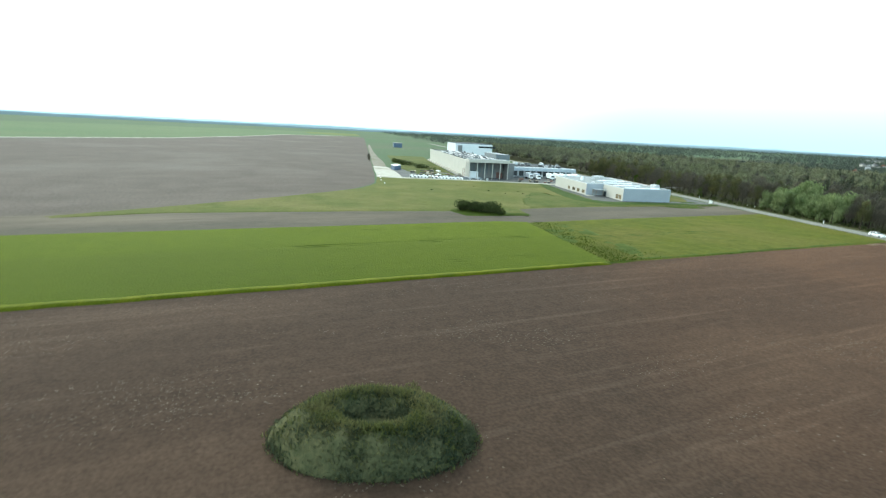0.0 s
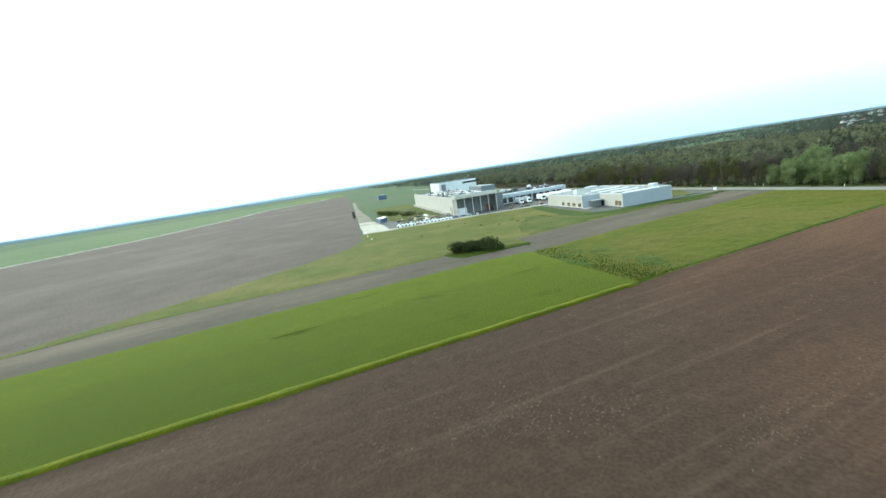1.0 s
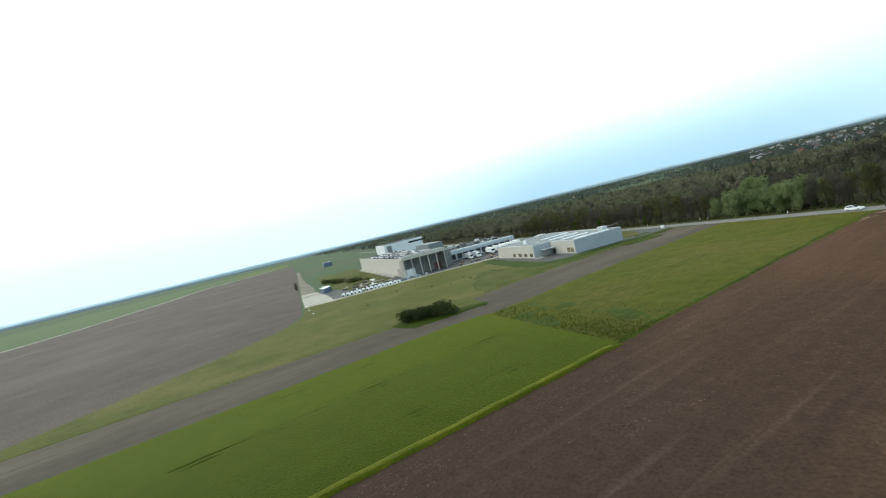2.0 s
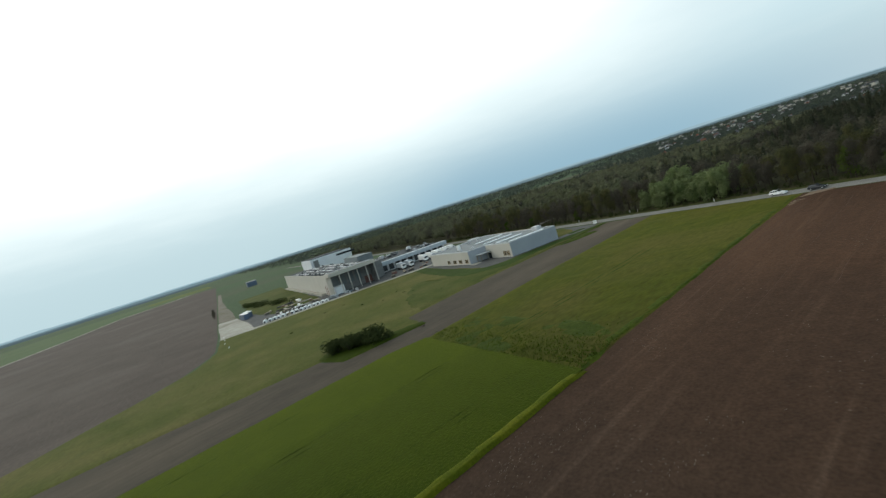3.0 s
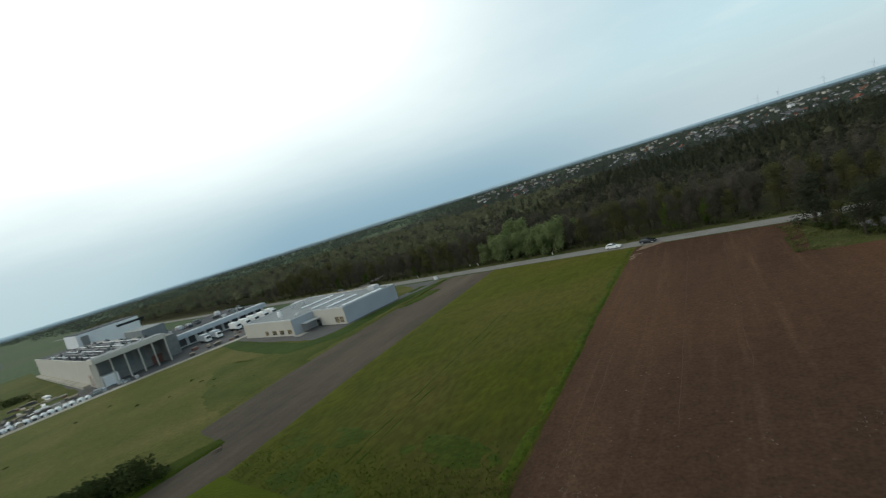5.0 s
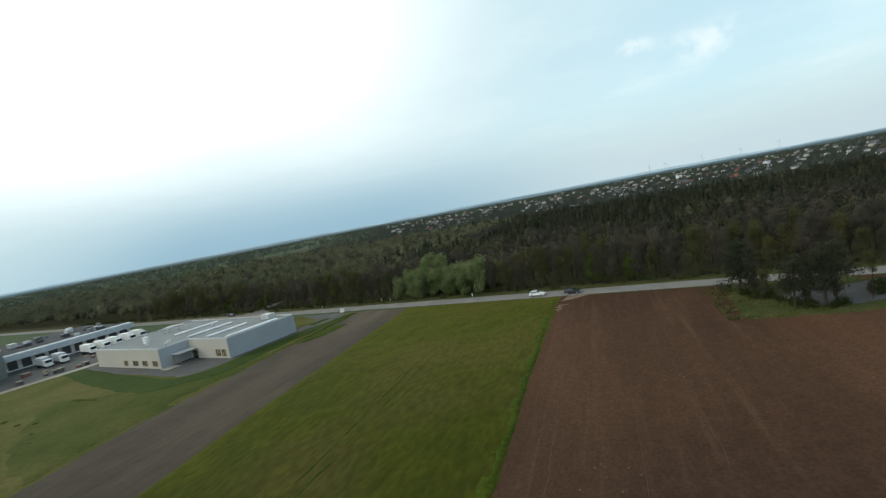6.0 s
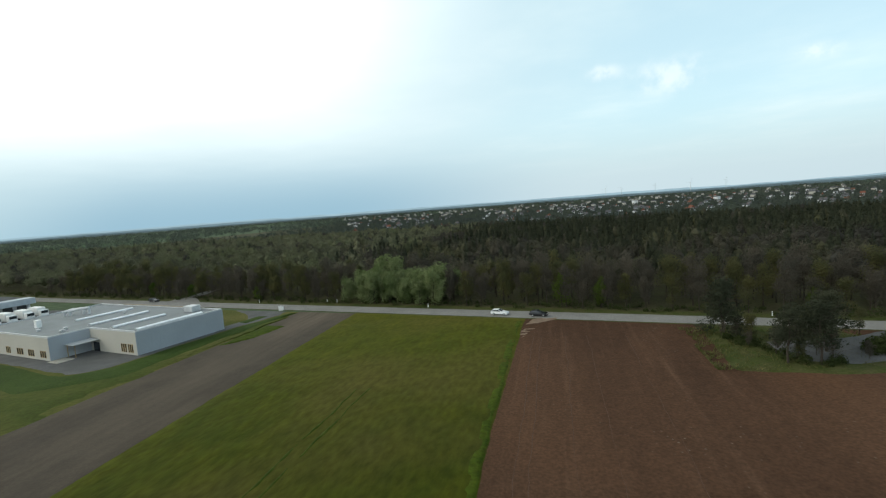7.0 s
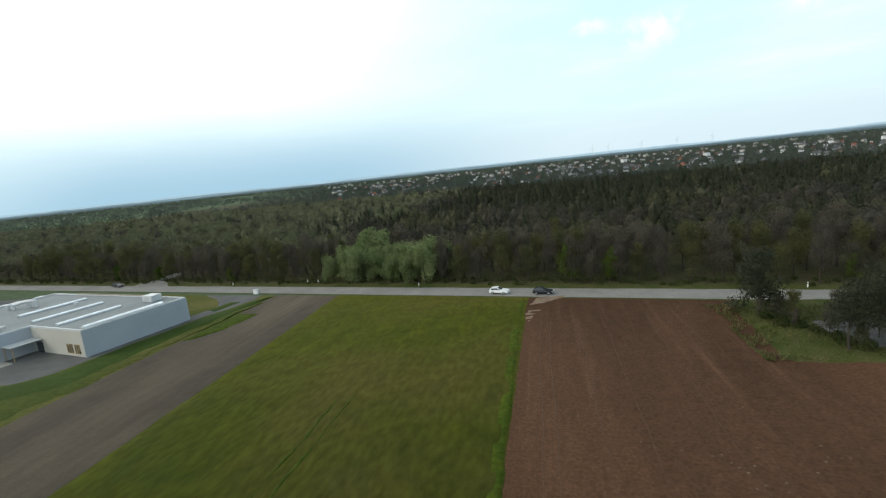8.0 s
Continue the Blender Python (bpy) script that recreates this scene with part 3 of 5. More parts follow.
        part("duct", bm, M["metal_pale"], hall, "bent pale metal roof duct")
    for x, y in ((-22.5, -4), (-25, -2.0), (-31, -5), (-30, 15)):
        bm = bmesh.new()
        tube(bm, (x, y, H + 0.05), (x, y, H + 0.55), 0.4, 0.4, 8)
        tube(bm, (x, y, H + 0.55), (x, y, H + 0.75), 0.6, 0.15, 8)
        part("vent", bm, M["metal_pale"], hall)
    box_part("chimney", (-37.2, -36.0, -3.2, -2.0, H + 0.09, H + 2.1), M["white"], hall, "white boxy roof chimney", 0.05)
    box_part("roof_rail", (-44, -14, 22.72, 22.98, H + 0.384, H + 0.6), M["timber"], hall, "yellowish timber rail along the roof edge")
    box_part("air_handler", (-10, -6.5, 19.0, 21.6, H + 0.09, H + 1.6), M["metal_pale"], hall, "grey boxy roof air handler", 0.06)
    return hall


build_hall()
patch("yard_gravel", [(-150, -19), (-120, -28.5), (-91, -36), (-85, -32), (-83, -20), (-78.2, 1), (-72, 15), (-74, 21)], [(-146, 0), (-120, -6), (-105, -8), (-96, -2), (-88, -8), (-82.5, 4), (-80, 13), (-96, 25)],
      60, 14, 0.30, M["gravel"], 0.03, 0.3, "grey gravel apron round the factory hall", category="yard")


# ---- large works building with a columned porch ----
WORKS = Vector((-179.5, -53.6, 0))


def build_works():
    m = Matrix.Translation(WORKS) @ Matrix(((-ALONG.x, ACROSS.x, 0, 0), (-ALONG.y, ACROSS.y, 0, 0), (0, 0, 1, 0), (0, 0, 0, 1)))
    works = empty("works_building", m, "large pale works building with columned porch and rooftop plant", "building")
    H = 11.2
    box_part("wall", (-125, -9, 0, 24.5, 0, 10.0), M["wall_cream"], works)
    box_part("roof", (-124.6, -9.4, 0.4, 24.1, 10.004, 10.15), M["roof_dark"], works, "dark felt roof crowded with plant")
    for d in ((-125, -9, 0, 0.4), (-125, -9, 24.1, 24.5), (-125, -124.6, 0.4, 24.1)):
        box_part("parapet", (*d, 10.004, 10.6), M["wall_cream"], works)
    box_part("fascia", (-9.4, 0.4, -0.3, 24.8, 9.6, H + 0.2), M["wall_cream"], works, "deep cream porch fascia", 0.1)
    box_part("porch_deck", (-9.2, 0.1, 0.0, 24.5, H + 0.204, H + 0.3), M["roof_grey"], works)
    for k in range(6):
        y = 0.4 + k * 4.75
        box_part("column", (-0.5, 0.0, y - 0.2, y + 0.2, 0, 9.596), M["wall_cream"], works, "", 0.04)
    for k in range(5):
        x = -1.9 - k * 1.6
        box_part("column", (x - 0.35, x + 0.35, 0.1, 0.6, 0, 9.596), M["wall_cream"], works, "", 0.04)
    box_part("back_wall", (-8.99, -8.7, 0.9, 23.9, 0, 9.59), M["porch_grey"], works, "shaded grey porch wall")
    # darker grey here stands in for the shadow at the porch's end
    box_part("end_wall", (-8.69, -0.8, 23.91, 24.4, 0, 9.59), M["porch_grey"], works)
    box_part("gate", (-8.69, -8.6, 19.5, 23.5, 0, 3.6), M["red"], works, "red-brown sliding gate")
    for k in range(4):
        box_part("panel", (-8.69, -8.62, 2.6 + k * 4.2, 5.6 + k * 4.2, 3.0, 8.6), M["roof_grey"], works)
    box_part("cabin", (-6.0, -1.2, 1.4, 6.2, 0, 4.0), M["wall_white"], works, "white cabin under the porch", 0.08)
    for x in (-12.5, -16.5):
        box_part("door", (x - 0.7, x + 0.7, -0.05, -0.003, 0, 5.0), M["red"], works, "tall rusty red door")
    box_part("ramp", (-164, -20, -2.6, -0.1, 0, 1.1), M["concrete"], works, "pale concrete loading kerb", 0.05)
    # the narrower end of the hall, beside the upper block
    box_part("end_wing", (-165, -125.02, 0, 15.9, 0, 9.96), M["wall_cream"], works)
    box_part("end_roof", (-164.6, -125.4, 0.4, 15.5, 9.964, 10.1), M["roof_dark"], works)
    box_part("parapet", (-165, -125.02, 0, 0.39, 9.964, 10.56), M["wall_cream"], works)
    # upper white block
    box_part("upper_block", (-165, -125.1, 16, 48, 0, 17.4), M["wall_white"], works, "white upper block behind the hall", 0.1)
    box_part("upper_roof", (-164.6, -125.5, 16.4, 47.6, 17.404, 17.8), M["roof_dark"], works)
    for k in range(4):
        box_part("window", (-125.09, -125.0, 36 + k * 2.6, 43 + k * 2.6, 14.4, 15.8), M["glass"], works)
    box_part("shaft", (-125.09, -123.5, 18, 21.5, 10.2, 16.0), M["porch_grey"], works)
    box_part("annex", (-60, -30, 24.55, 34, 0, 13.6), M["roof_grey"], works, "grey stair annex", 0.05)
    box_part("annex", (-28, -12, 24.55, 32, 0, 9.0), M["porch_grey"], works, "grey stair annex beside the porch", 0.05)
    rng = random.Random(5)
    for k in range(110):
        x, y = rng.uniform(-121, -12), rng.uniform(1.5, 23)
        w, d, h = rng.uniform(0.6, 3.2), rng.uniform(0.6, 2.2), rng.uniform(0.4, 1.5)
        bm = box(bmesh.new(), x - w / 2, x + w / 2, y - d / 2, y + d / 2, 10.16, 10.16 + h, 0.06)
        if k % 3 == 0:
            tube(bm, (x, y, 10.1 + h), (x, y, 10.7 + h), 0.3, 0.3, 8)
        part("roof_unit", bm, M[("roof_grey", "metal_dark", "roof_grey", "metal_dark", "roof_dark", "metal_pale", "metal_dark")[k % 7]], works)
    for k in range(7):
        y = 2.5 + k * 3.0
        part("pipe", tube(bmesh.new(), (-118, y, 10.9), (-14 - 8 * (k % 3), y + 0.6, 10.9), 0.28, 0.28, 8), M[("metal_pale", "metal_dark")[k % 2]], works)
    # low wing with loading bays
    box_part("wing", (-70, -26, 34.05, 78, 0, 6.0), M["wall_white"], works, "low white loading wing")
    box_part("wing_roof", (-69.6, -26.4, 34.4, 77.6, 6.004, 6.2), M["roof_dark"], works)
    box_part("bay_canopy", (-25.99, -21.5, 34.5, 78, 4.2, 6.4), M["canopy_blue"], works, "pale blue canopy over the loading bays", 0.06)
    for k in range(10):
        y = 36 + k * 4.2
        box_part("bay_door", (-25.99, -25.85, y, y + 2.9, 0.6, 3.8), M["metal_dark"], works, "dark loading bay door")
    for k in range(26):
        x, y = rng.uniform(-66, -29), rng.uniform(36, 76)
        w, d, h = rng.uniform(0.8, 4.5), rng.uniform(0.8, 2.8), rng.uniform(0.5, 1.8)
        part("roof_unit", box(bmesh.new(), x - w / 2, x + w / 2, y - d / 2, y + d / 2, 6.21, 6.21 + h, 0.06), M[("metal_pale", "metal_dark", "roof_grey")[k % 3]], works)
    return works


build_works()


def along(a, b):
    """A point of the works' plan: a metres along the road's direction, b metres towards the road."""
    p = WORKS + ALONG * a + ACROSS * b
    return (p.x, p.y)


patch("yard_works", [(-183.5, -108.5), (-177, -94), (-167.5, -60), (-160, -40), (-151, -18), (-143, 8), (-138, 33)],
      [along(60, -52), along(60, -30), along(60, -10), along(60, 20), along(60, 50), along(60, 75)], 60, 20, 0.06, M["gravel"], 0.02, 0.3,
      "grey works yard of gravel and concrete", category="yard")
patch("yard_path", [(-183.3, -109.2), (-176.8, -94.2), (-167.3, -60.2), (-159.8, -40.4), (-150.8, -18.2), (-141.8, 8)], [(-186.6, -107.4), (-180, -93), (-170.3, -59.2), (-162.6, -39.2), (-153.6, -17), (-144.6, 9)], 60, 4, 0.42,
      M["concrete"], 0.0, 0.1, "pale concrete path along the yard's edge", category="path")
patch("yard_concrete", [(-183.5, -108.3), (-228, -98.3), (-262, -90)], [(-179.5, -94), (-211, -87.6), (-252, -82)], 40, 12, 0.14, M["concrete"], 0.02, 0.4,
      "pale concrete standing at the yard corner", category="yard")
patch("farm_track", [(-260, -90.4), (-321, -76), (-438, -47.8), (-675, 9.5)], [(-252, -82.5), (-311, -69), (-376, -56), (-476, -34), (-690, 17)], 60, 6, 0.2, M["track"], 0.03, 0.4,
      "dusty pale farm track", category="track")
patch("yard_grass", [along(14, -27), along(40, -34), along(62, -37), along(220, -37)], [along(18, -3.5), along(40, -3.5), along(62, -3.5), along(220, 0)], 60, 14, 0.24, M["lush"], 0.08, 0.6,
      "uneven grass beside the works", category="meadow")


# ---- trees ----
def clump_cloud(rng, centres, radii, count, size, slim=0.5, up=0.0):
    """Many small folded leaf sprays on and inside a set of ellipsoids, mostly facing outwards."""
    verts, faces = [], []
    for _ in range(count):
        k = rng.randrange(len(centres))
        c, r = centres[k], radii[k]
        p = Vector((rng.gauss(0, 1), rng.gauss(0, 1), rng.gauss(0, 1))).normalized()
        out = p.copy()
        p *= 1 - 0.6 * rng.random() ** 2
        o = Vector((c[0] + p.x * r[0], c[1] + p.y * r[1], c[2] + p.z * r[2]))
        d = (out.cross(Vector((rng.gauss(0, 1), rng.gauss(0, 1), rng.gauss(0, 1)))).normalized() + Vector((0, 0, up)) + out * rng.uniform(-0.4, 0.4)).normalized()
        s = d.cross(out + Vector((rng.gauss(0, 0.4), rng.gauss(0, 0.4), rng.gauss(0, 0.4)))).normalized()
        l, w = size * rng.uniform(0.6, 1.4), size * slim * rng.uniform(0.6, 1.4)
        n = d.cross(s) * w * 0.3
        b = len(verts)
        verts += [o - d * l * 0.5, o + s * w * 0.5 + n, o + d * l * 0.5, o - s * w * 0.5 + n]
        faces += [(b, b + 1, b + 2), (b, b + 2, b + 3)]
    return verts, faces


def trunk_mesh(rng, h, r, limbs, spread, lean=0.0):
    bm = bmesh.new()
    pts = [Vector((0, 0, -0.1))]
    for k in range(1, 5):
        pts.append(Vector((rng.uniform(-1, 1) * 0.12 * k, rng.uniform(-1, 1) * 0.12 * k, h * k / 4)))
    for k in range(4):
        tube(bm, pts[k], pts[k + 1], r * (1 - k * 0.22), r * (1 - (k + 1) * 0.22), 6)
    for k in range(limbs):
        z = rng.uniform(0.3, 0.92)
        i = min(3, int(z * 4))
        p = pts[i].lerp(pts[i + 1], z * 4 - i)
        a = rng.uniform(0, 6.28)
        l = spread * rng.uniform(0.6, 1.1) * (1.15 - z * 0.6)
        q = p + Vector((math.cos(a) * l, math.sin(a) * l, l * rng.uniform(0.5, 1.1)))
        tube(bm, p, q, r * 0.35 * (1.2 - z), r * 0.06, 4)
        for _ in range(2):
            a2 = a + rng.uniform(-0.9, 0.9)
            s = p.lerp(q, rng.uniform(0.4, 0.8))
            tube(bm, s, s + Vector((math.cos(a2) * l * 0.5, math.sin(a2) * l * 0.5, l * 0.5)), r * 0.12, r * 0.03, 3)
    return bm


def make_tree(kind, seed):
    rng = random.Random(seed)
    spec = {
        "bare": ("bare_tree", 11.5, 2.7, 1500, 0.55, "twigs", "leafless brown deciduous tree with fine twigs", 0.9, 0.28),
        "budding": ("budding_tree", 10.5, 2.8, 1500, 0.50, "twigs_green", "deciduous tree in olive spring bud", 0.5, 0.4),
        "green": ("leafy_tree", 8.0, 2.6, 1500, 0.45, "leaves", "small tree in fresh green leaf", 0.1, 0.55),
        "bright": ("spring_tree", 8.5, 2.4, 1500, 0.45, "bright_leaves", "small tree in bright yellow-green leaf", 0.3, 0.5),
        "silver": ("willow_tree", 10.5, 4.4, 2600, 0.62, "silver", "broad silvery green willow", 0.2, 0.5),
        "pine": ("pine_tree", 9.0, 3.0, 2600, 0.5, "needles", "dark rough-crowned roadside pine", 0.1, 0.4),
        "open_pine": ("pine_tree", 9.5, 3.6, 1900, 0.44, "needles", "dark open-crowned pine with a bare lower trunk", 0.1, 0.4),
    }[kind]
    name, h, w, count, size, mat, label, up, slim = spec
    h *= rng.uniform(0.9, 1.1)
    t = empty(name, None, label, "tree")
    part("trunk", trunk_mesh(rng, h * 0.85, 0.22 if "pine" in kind else 0.17, 9, w), M["bark"], t)
    centres, radii = [], []
    if "pine" in kind:
        for k in range(24 if kind == "pine" else 21):
            a = rng.uniform(0, 6.28)
            z = h * rng.uniform(0.12 if kind == "pine" else 0.26, 0.98)
            d = w * (1.15 - z / h) * rng.uniform(0.4, 1.1)
            centres.append((math.cos(a) * d, math.sin(a) * d, z))
            radii.append((rng.uniform(1.0, 1.8), rng.uniform(1.0, 1.8), rng.uniform(0.7, 1.2)))
    else:
        lo = 0.18 if kind in ("green", "silver", "bright") else 0.3
        for k in range(15):
            a = rng.uniform(0, 6.28)
            z = h * rng.uniform(lo, 0.92)
            d = w * rng.uniform(0.1, 0.8) * (1.1 - 0.5 * z / h)
            centres.append((math.cos(a) * d, math.sin(a) * d, z))
            s = w * rng.uniform(0.35, 0.6)
            radii.append((s, s, s * rng.uniform(0.8, 1.5)))
    v, f = clump_cloud(rng, centres, radii, count, size, slim, up)
    link_mesh("crown", v, f, M[mat], t)
    return t


KINDS = ("bare", "bare", "bare", "budding", "budding", "green", "silver", "silver", "pine", "pine", "bright", "open_pine", "open_pine")
PROTO = {}
for i, kind in enumerate(KINDS):
    PROTO.setdefault(kind, []).append(make_tree(kind, 100 + i))
USED = set()


def plant(kind, x, y, rng, scale=1.0, group="roadside forest edge", z=0.0):
    proto = rng.choice(PROTO[kind])
    s = scale * rng.uniform(0.85, 1.2)
    m = Matrix.Translation((x, y, z)) @ Matrix.Rotation(rng.uniform(0, 6.28), 4, "Z") @ Matrix.Diagonal((s, s, s * rng.uniform(0.9, 1.1), 1))
    if proto.name not in USED:
        USED.add(proto.name)
        proto.matrix_basis = m
        return tagged(proto, group=group)
    t = copy_thing(proto, Matrix.Identity(4))
    t.matrix_basis = m
    return tagged(t, group=group)


def forest_kind(x, d, rng):
    if -64 < x < -27 and d < 24:
        return "silver"
    r = rng.random()
    if x > 60:
        return "budding" if r < 0.35 else "bare"
    if d < 14 and r < 0.07:
        return "green"
    return "budding" if r < (0.55 if x < -90 else 0.35) else "bare"


def build_forest():
    rng = random.Random(11)
    # single trees along the road
    for row in range(4):
        x = 110.0
        while x > -230:
            d = 9.5 + row * 5.4 + rng.uniform(-1.8, 1.8)
            p = on_road(x, d)
            kind = forest_kind(x, d, rng)
            sc = {"silver": rng.uniform(0.72, 1.02), "green": 0.85}.get(kind, 1.0) * (0.85 if row == 0 else 1.0)
            plant(kind, p.x, p.y, rng, sc)
            x -= rng.uniform(3.6, 6.0) * (1.0 if row else 1.1)
    for x, d, s in ((7.0, 9.0, 0.85), (16.6, 9.5, 1.05), (-100, 9.0, 0.6), (60, 9, 0.7)):
        p = on_road(x, d)
        plant("bright", p.x, p.y, rng, s)
    # everything behind them is one mass of crowns
    nr = np.random.RandomState(4)
    V = []
    for row in range(52):
        d = 31 + row * 6.3
        for x in np.arange(430, -760, -6.4):
            xx, dd = x + nr.uniform(-3, 3) + 3.2 * (row % 2), d + nr.uniform(-2.8, 2.8)
            if dd < (350 if xx > -150 else 350 - 0.25 * (-150 - xx)):
                p = on_road(xx, dd)
                V.append((p.x, p.y, dd))
    for row in range(4):
        for x in (*np.arange(-236, -740, -5.8), *np.arange(114, 430, 5.8)):
            p = on_road(x + nr.uniform(-1.5, 1.5), 12 + row * 5 + nr.uniform(-1.5, 1.5))
            V.append((p.x, p.y, 12 + row * 5))
    T = np.array(V)
    # low scrub at the forest's foot
    rs = random.Random(77)
    cs, rr = [], []
    for x in np.arange(120, -300, -1.6):
        p = on_road(x, rs.uniform(5.8, 12))
        s = rs.uniform(0.5, 1.3)
        cs.append((p.x, p.y, s * 0.6))
        rr.append((s * 1.2, s * 1.2, s))
    sv, sf = clump_cloud(rs, cs, rr, 16000, 0.45, 0.6, 0.2)
    tagged(link_mesh("undergrowth", sv, sf, M["shrub"]), "low green scrub at the forest edge", "undergrowth", "", "stuff")
    verts, conifer_v, olive_v = [], [], []
    heart = bmesh.new()
    bmesh.ops.create_icosphere(heart, subdivisions=1, radius=1.0)
    heart.faces.ensure_lookup_table()
    HEART = np.array([[v.co[:] for v in f.verts] for f in heart.faces]).reshape(-1, 3)
    heart.free()
    for x, y, d in T:
        stand = noise.noise((x * 0.012, y * 0.012, 7.0)) * 60
        dark = (x > -60 + stand and 150 + stand - 0.35 * x < d and nr.rand() < 0.8) or nr.rand() < (0.4 if x > -120 + stand and 48 + 0.3 * stand < d < 150 else 0.012)
        k = 260 if d < 100 else 170 if d < 190 else 110
        size = 0.52 if d < 100 else 0.66 if d < 190 else 0.85
        h = nr.uniform(7.8, 12.8) * (1 + 0.25 * noise.noise((x * 0.03, y * 0.03, 2.0)))
        if dark:
            h *= 1.02 if d < 140 else 1.2 if d < 280 else 0.95
        w = nr.uniform(2.5, 4.0) * (0.72 if dark else 1)
        # a crown of several lobes round the tree's axis
        lobes = 1 if dark else 6
        ang = nr.uniform(0, 6.28, lobes)
        off = np.stack([np.cos(ang) * 0.5, np.sin(ang) * 0.5, nr.uniform(-0.35, 0.45, lobes)], 1) if lobes > 1 else np.zeros((1, 3))
        rad = nr.uniform(0.45, 0.68, lobes) if lobes > 1 else np.ones(1)
        which = nr.randint(0, lobes, k)
        q = nr.normal(size=(k, 3))
        q /= np.linalg.norm(q, axis=1)[:, None]
        q[:, 2] = np.where(nr.rand(k) < 0.6, np.abs(q[:, 2]), q[:, 2])
        face = q.copy()
        q *= 1 - 0.5 * nr.rand(k, 1) ** 2
        if dark:
            q[:, :2] *= 1.1 - 0.95 * (q[:, 2:3] * 0.5 + 0.5)
        o = np.array([x, y, h * 0.6]) + (off[which] + q * rad[which][:, None]) * np.array([w, w, h * 0.42])
        a = np.cross(face, nr.normal(size=(k, 3)))
        a /= np.linalg.norm(a, axis=1)[:, None] + 1e-6
        b = np.cross(face + nr.normal(size=(k, 3)) * 0.35, a)
        a, b = a * size * nr.uniform(0.6, 1.3, (k, 1)), b * size * nr.uniform(0.6, 1.3, (k, 1))
        tri = np.stack([o - a * 0.5 - b * 0.3, o + a * 0.5 - b * 0.3, o + b * 0.6], 1).reshape(-1, 3)
        core = HEART * np.array([w, w, h * 0.36]) * (0.55 if dark else 0.55 if d < 75 else 0.68 if d < 130 else 0.78) * (1 + 0.18 * np.sin(HEART @ nr.normal(size=3) * 3))[:, None]
        tri = np.concatenate([tri, core + np.array([x, y, h * 0.58])])
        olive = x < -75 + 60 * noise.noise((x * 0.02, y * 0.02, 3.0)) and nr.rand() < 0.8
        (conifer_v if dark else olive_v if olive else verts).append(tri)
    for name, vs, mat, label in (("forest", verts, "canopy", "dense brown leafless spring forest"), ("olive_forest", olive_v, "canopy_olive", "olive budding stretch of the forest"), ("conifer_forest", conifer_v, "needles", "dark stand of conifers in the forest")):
        vs = np.concatenate(vs)
        me = bpy.data.meshes.new(name)
        nv = len(vs)
        me.vertices.add(nv)
        me.vertices.foreach_set("co", vs.ravel())
        me.loops.add(nv)
        me.loops.foreach_set("vertex_index", np.arange(nv))
        me.polygons.add(nv // 3)
        me.polygons.foreach_set("loop_start", np.arange(0, nv, 3))
        me.update()
        me.validate()
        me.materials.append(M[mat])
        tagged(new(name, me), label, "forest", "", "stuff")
    patch("forest_floor", road_line(6.2, 430, -720, 20), road_line(352, 430, -720, 20), 60, 20, 0.12, M["undergrowth"], 0.1, 1.0, "shaded brown forest floor", category="ground")
    patch("woodland_floor", road_line(350, 800, -800, 20), road_line(2200, 800, -800, 20), 40, 20, 0.05, M["undergrowth"], 0.02, 1.0, "dark wooded land round the town", category="ground")


build_forest()


# ---- bush in the fields and grassy mound ----
def leafy_mass(name, seed, centres, radii, count, size, mat, label, category, stems=6):
    rng = random.Random(seed)
    t = empty(name, None, label, category)
    for c, r in list(zip(centres, radii))[:stems]:
        part("stem", tube(bmesh.new(), (c[0], c[1], -0.1), (c[0] + rng.uniform(-.4, .4), c[1] + rng.uniform(-.4, .4), c[2]), 0.1, 0.03, 5), M["bark"], t)
    v, f = clump_cloud(rng, centres, radii, count, size, 0.8, 0.2)
    v = [Vector((p.x, p.y, max(p.z, 0.0))) for p in v]
    link_mesh("foliage", v, f, M[mat], t)
    return t


def build_bushes():
    rng = random.Random(21)
    c, r = [], []
    for k in range(30):
        s = k / 29
        c.append((-71.0 + 8.5 * s + rng.uniform(-2.8, 2.8), -108 + 9 * s + rng.uniform(-2.8, 2.8), rng.uniform(0.8, 1.6) + 1.1 * abs(math.sin(s * 6.28))))
        w = rng.uniform(1.5, 2.5)
        r.append((w, w, w * 0.75))
    leafy_mass("thorn_bush", 3, c, r, 6000, 0.45, "shrub", "dense dark green thorn thicket between the fields", "bush", 16)
    patch("rough_grass", [(-72, -113.5), (-61, -112), (-59.5, -102), (-58, -88)], [(-75, -110), (-70, -101), (-65, -95), (-61, -87)], 30, 8, 0.34, M["weeds"], 0.1, 0.8, "dark rough grass round the thicket", category="grass")


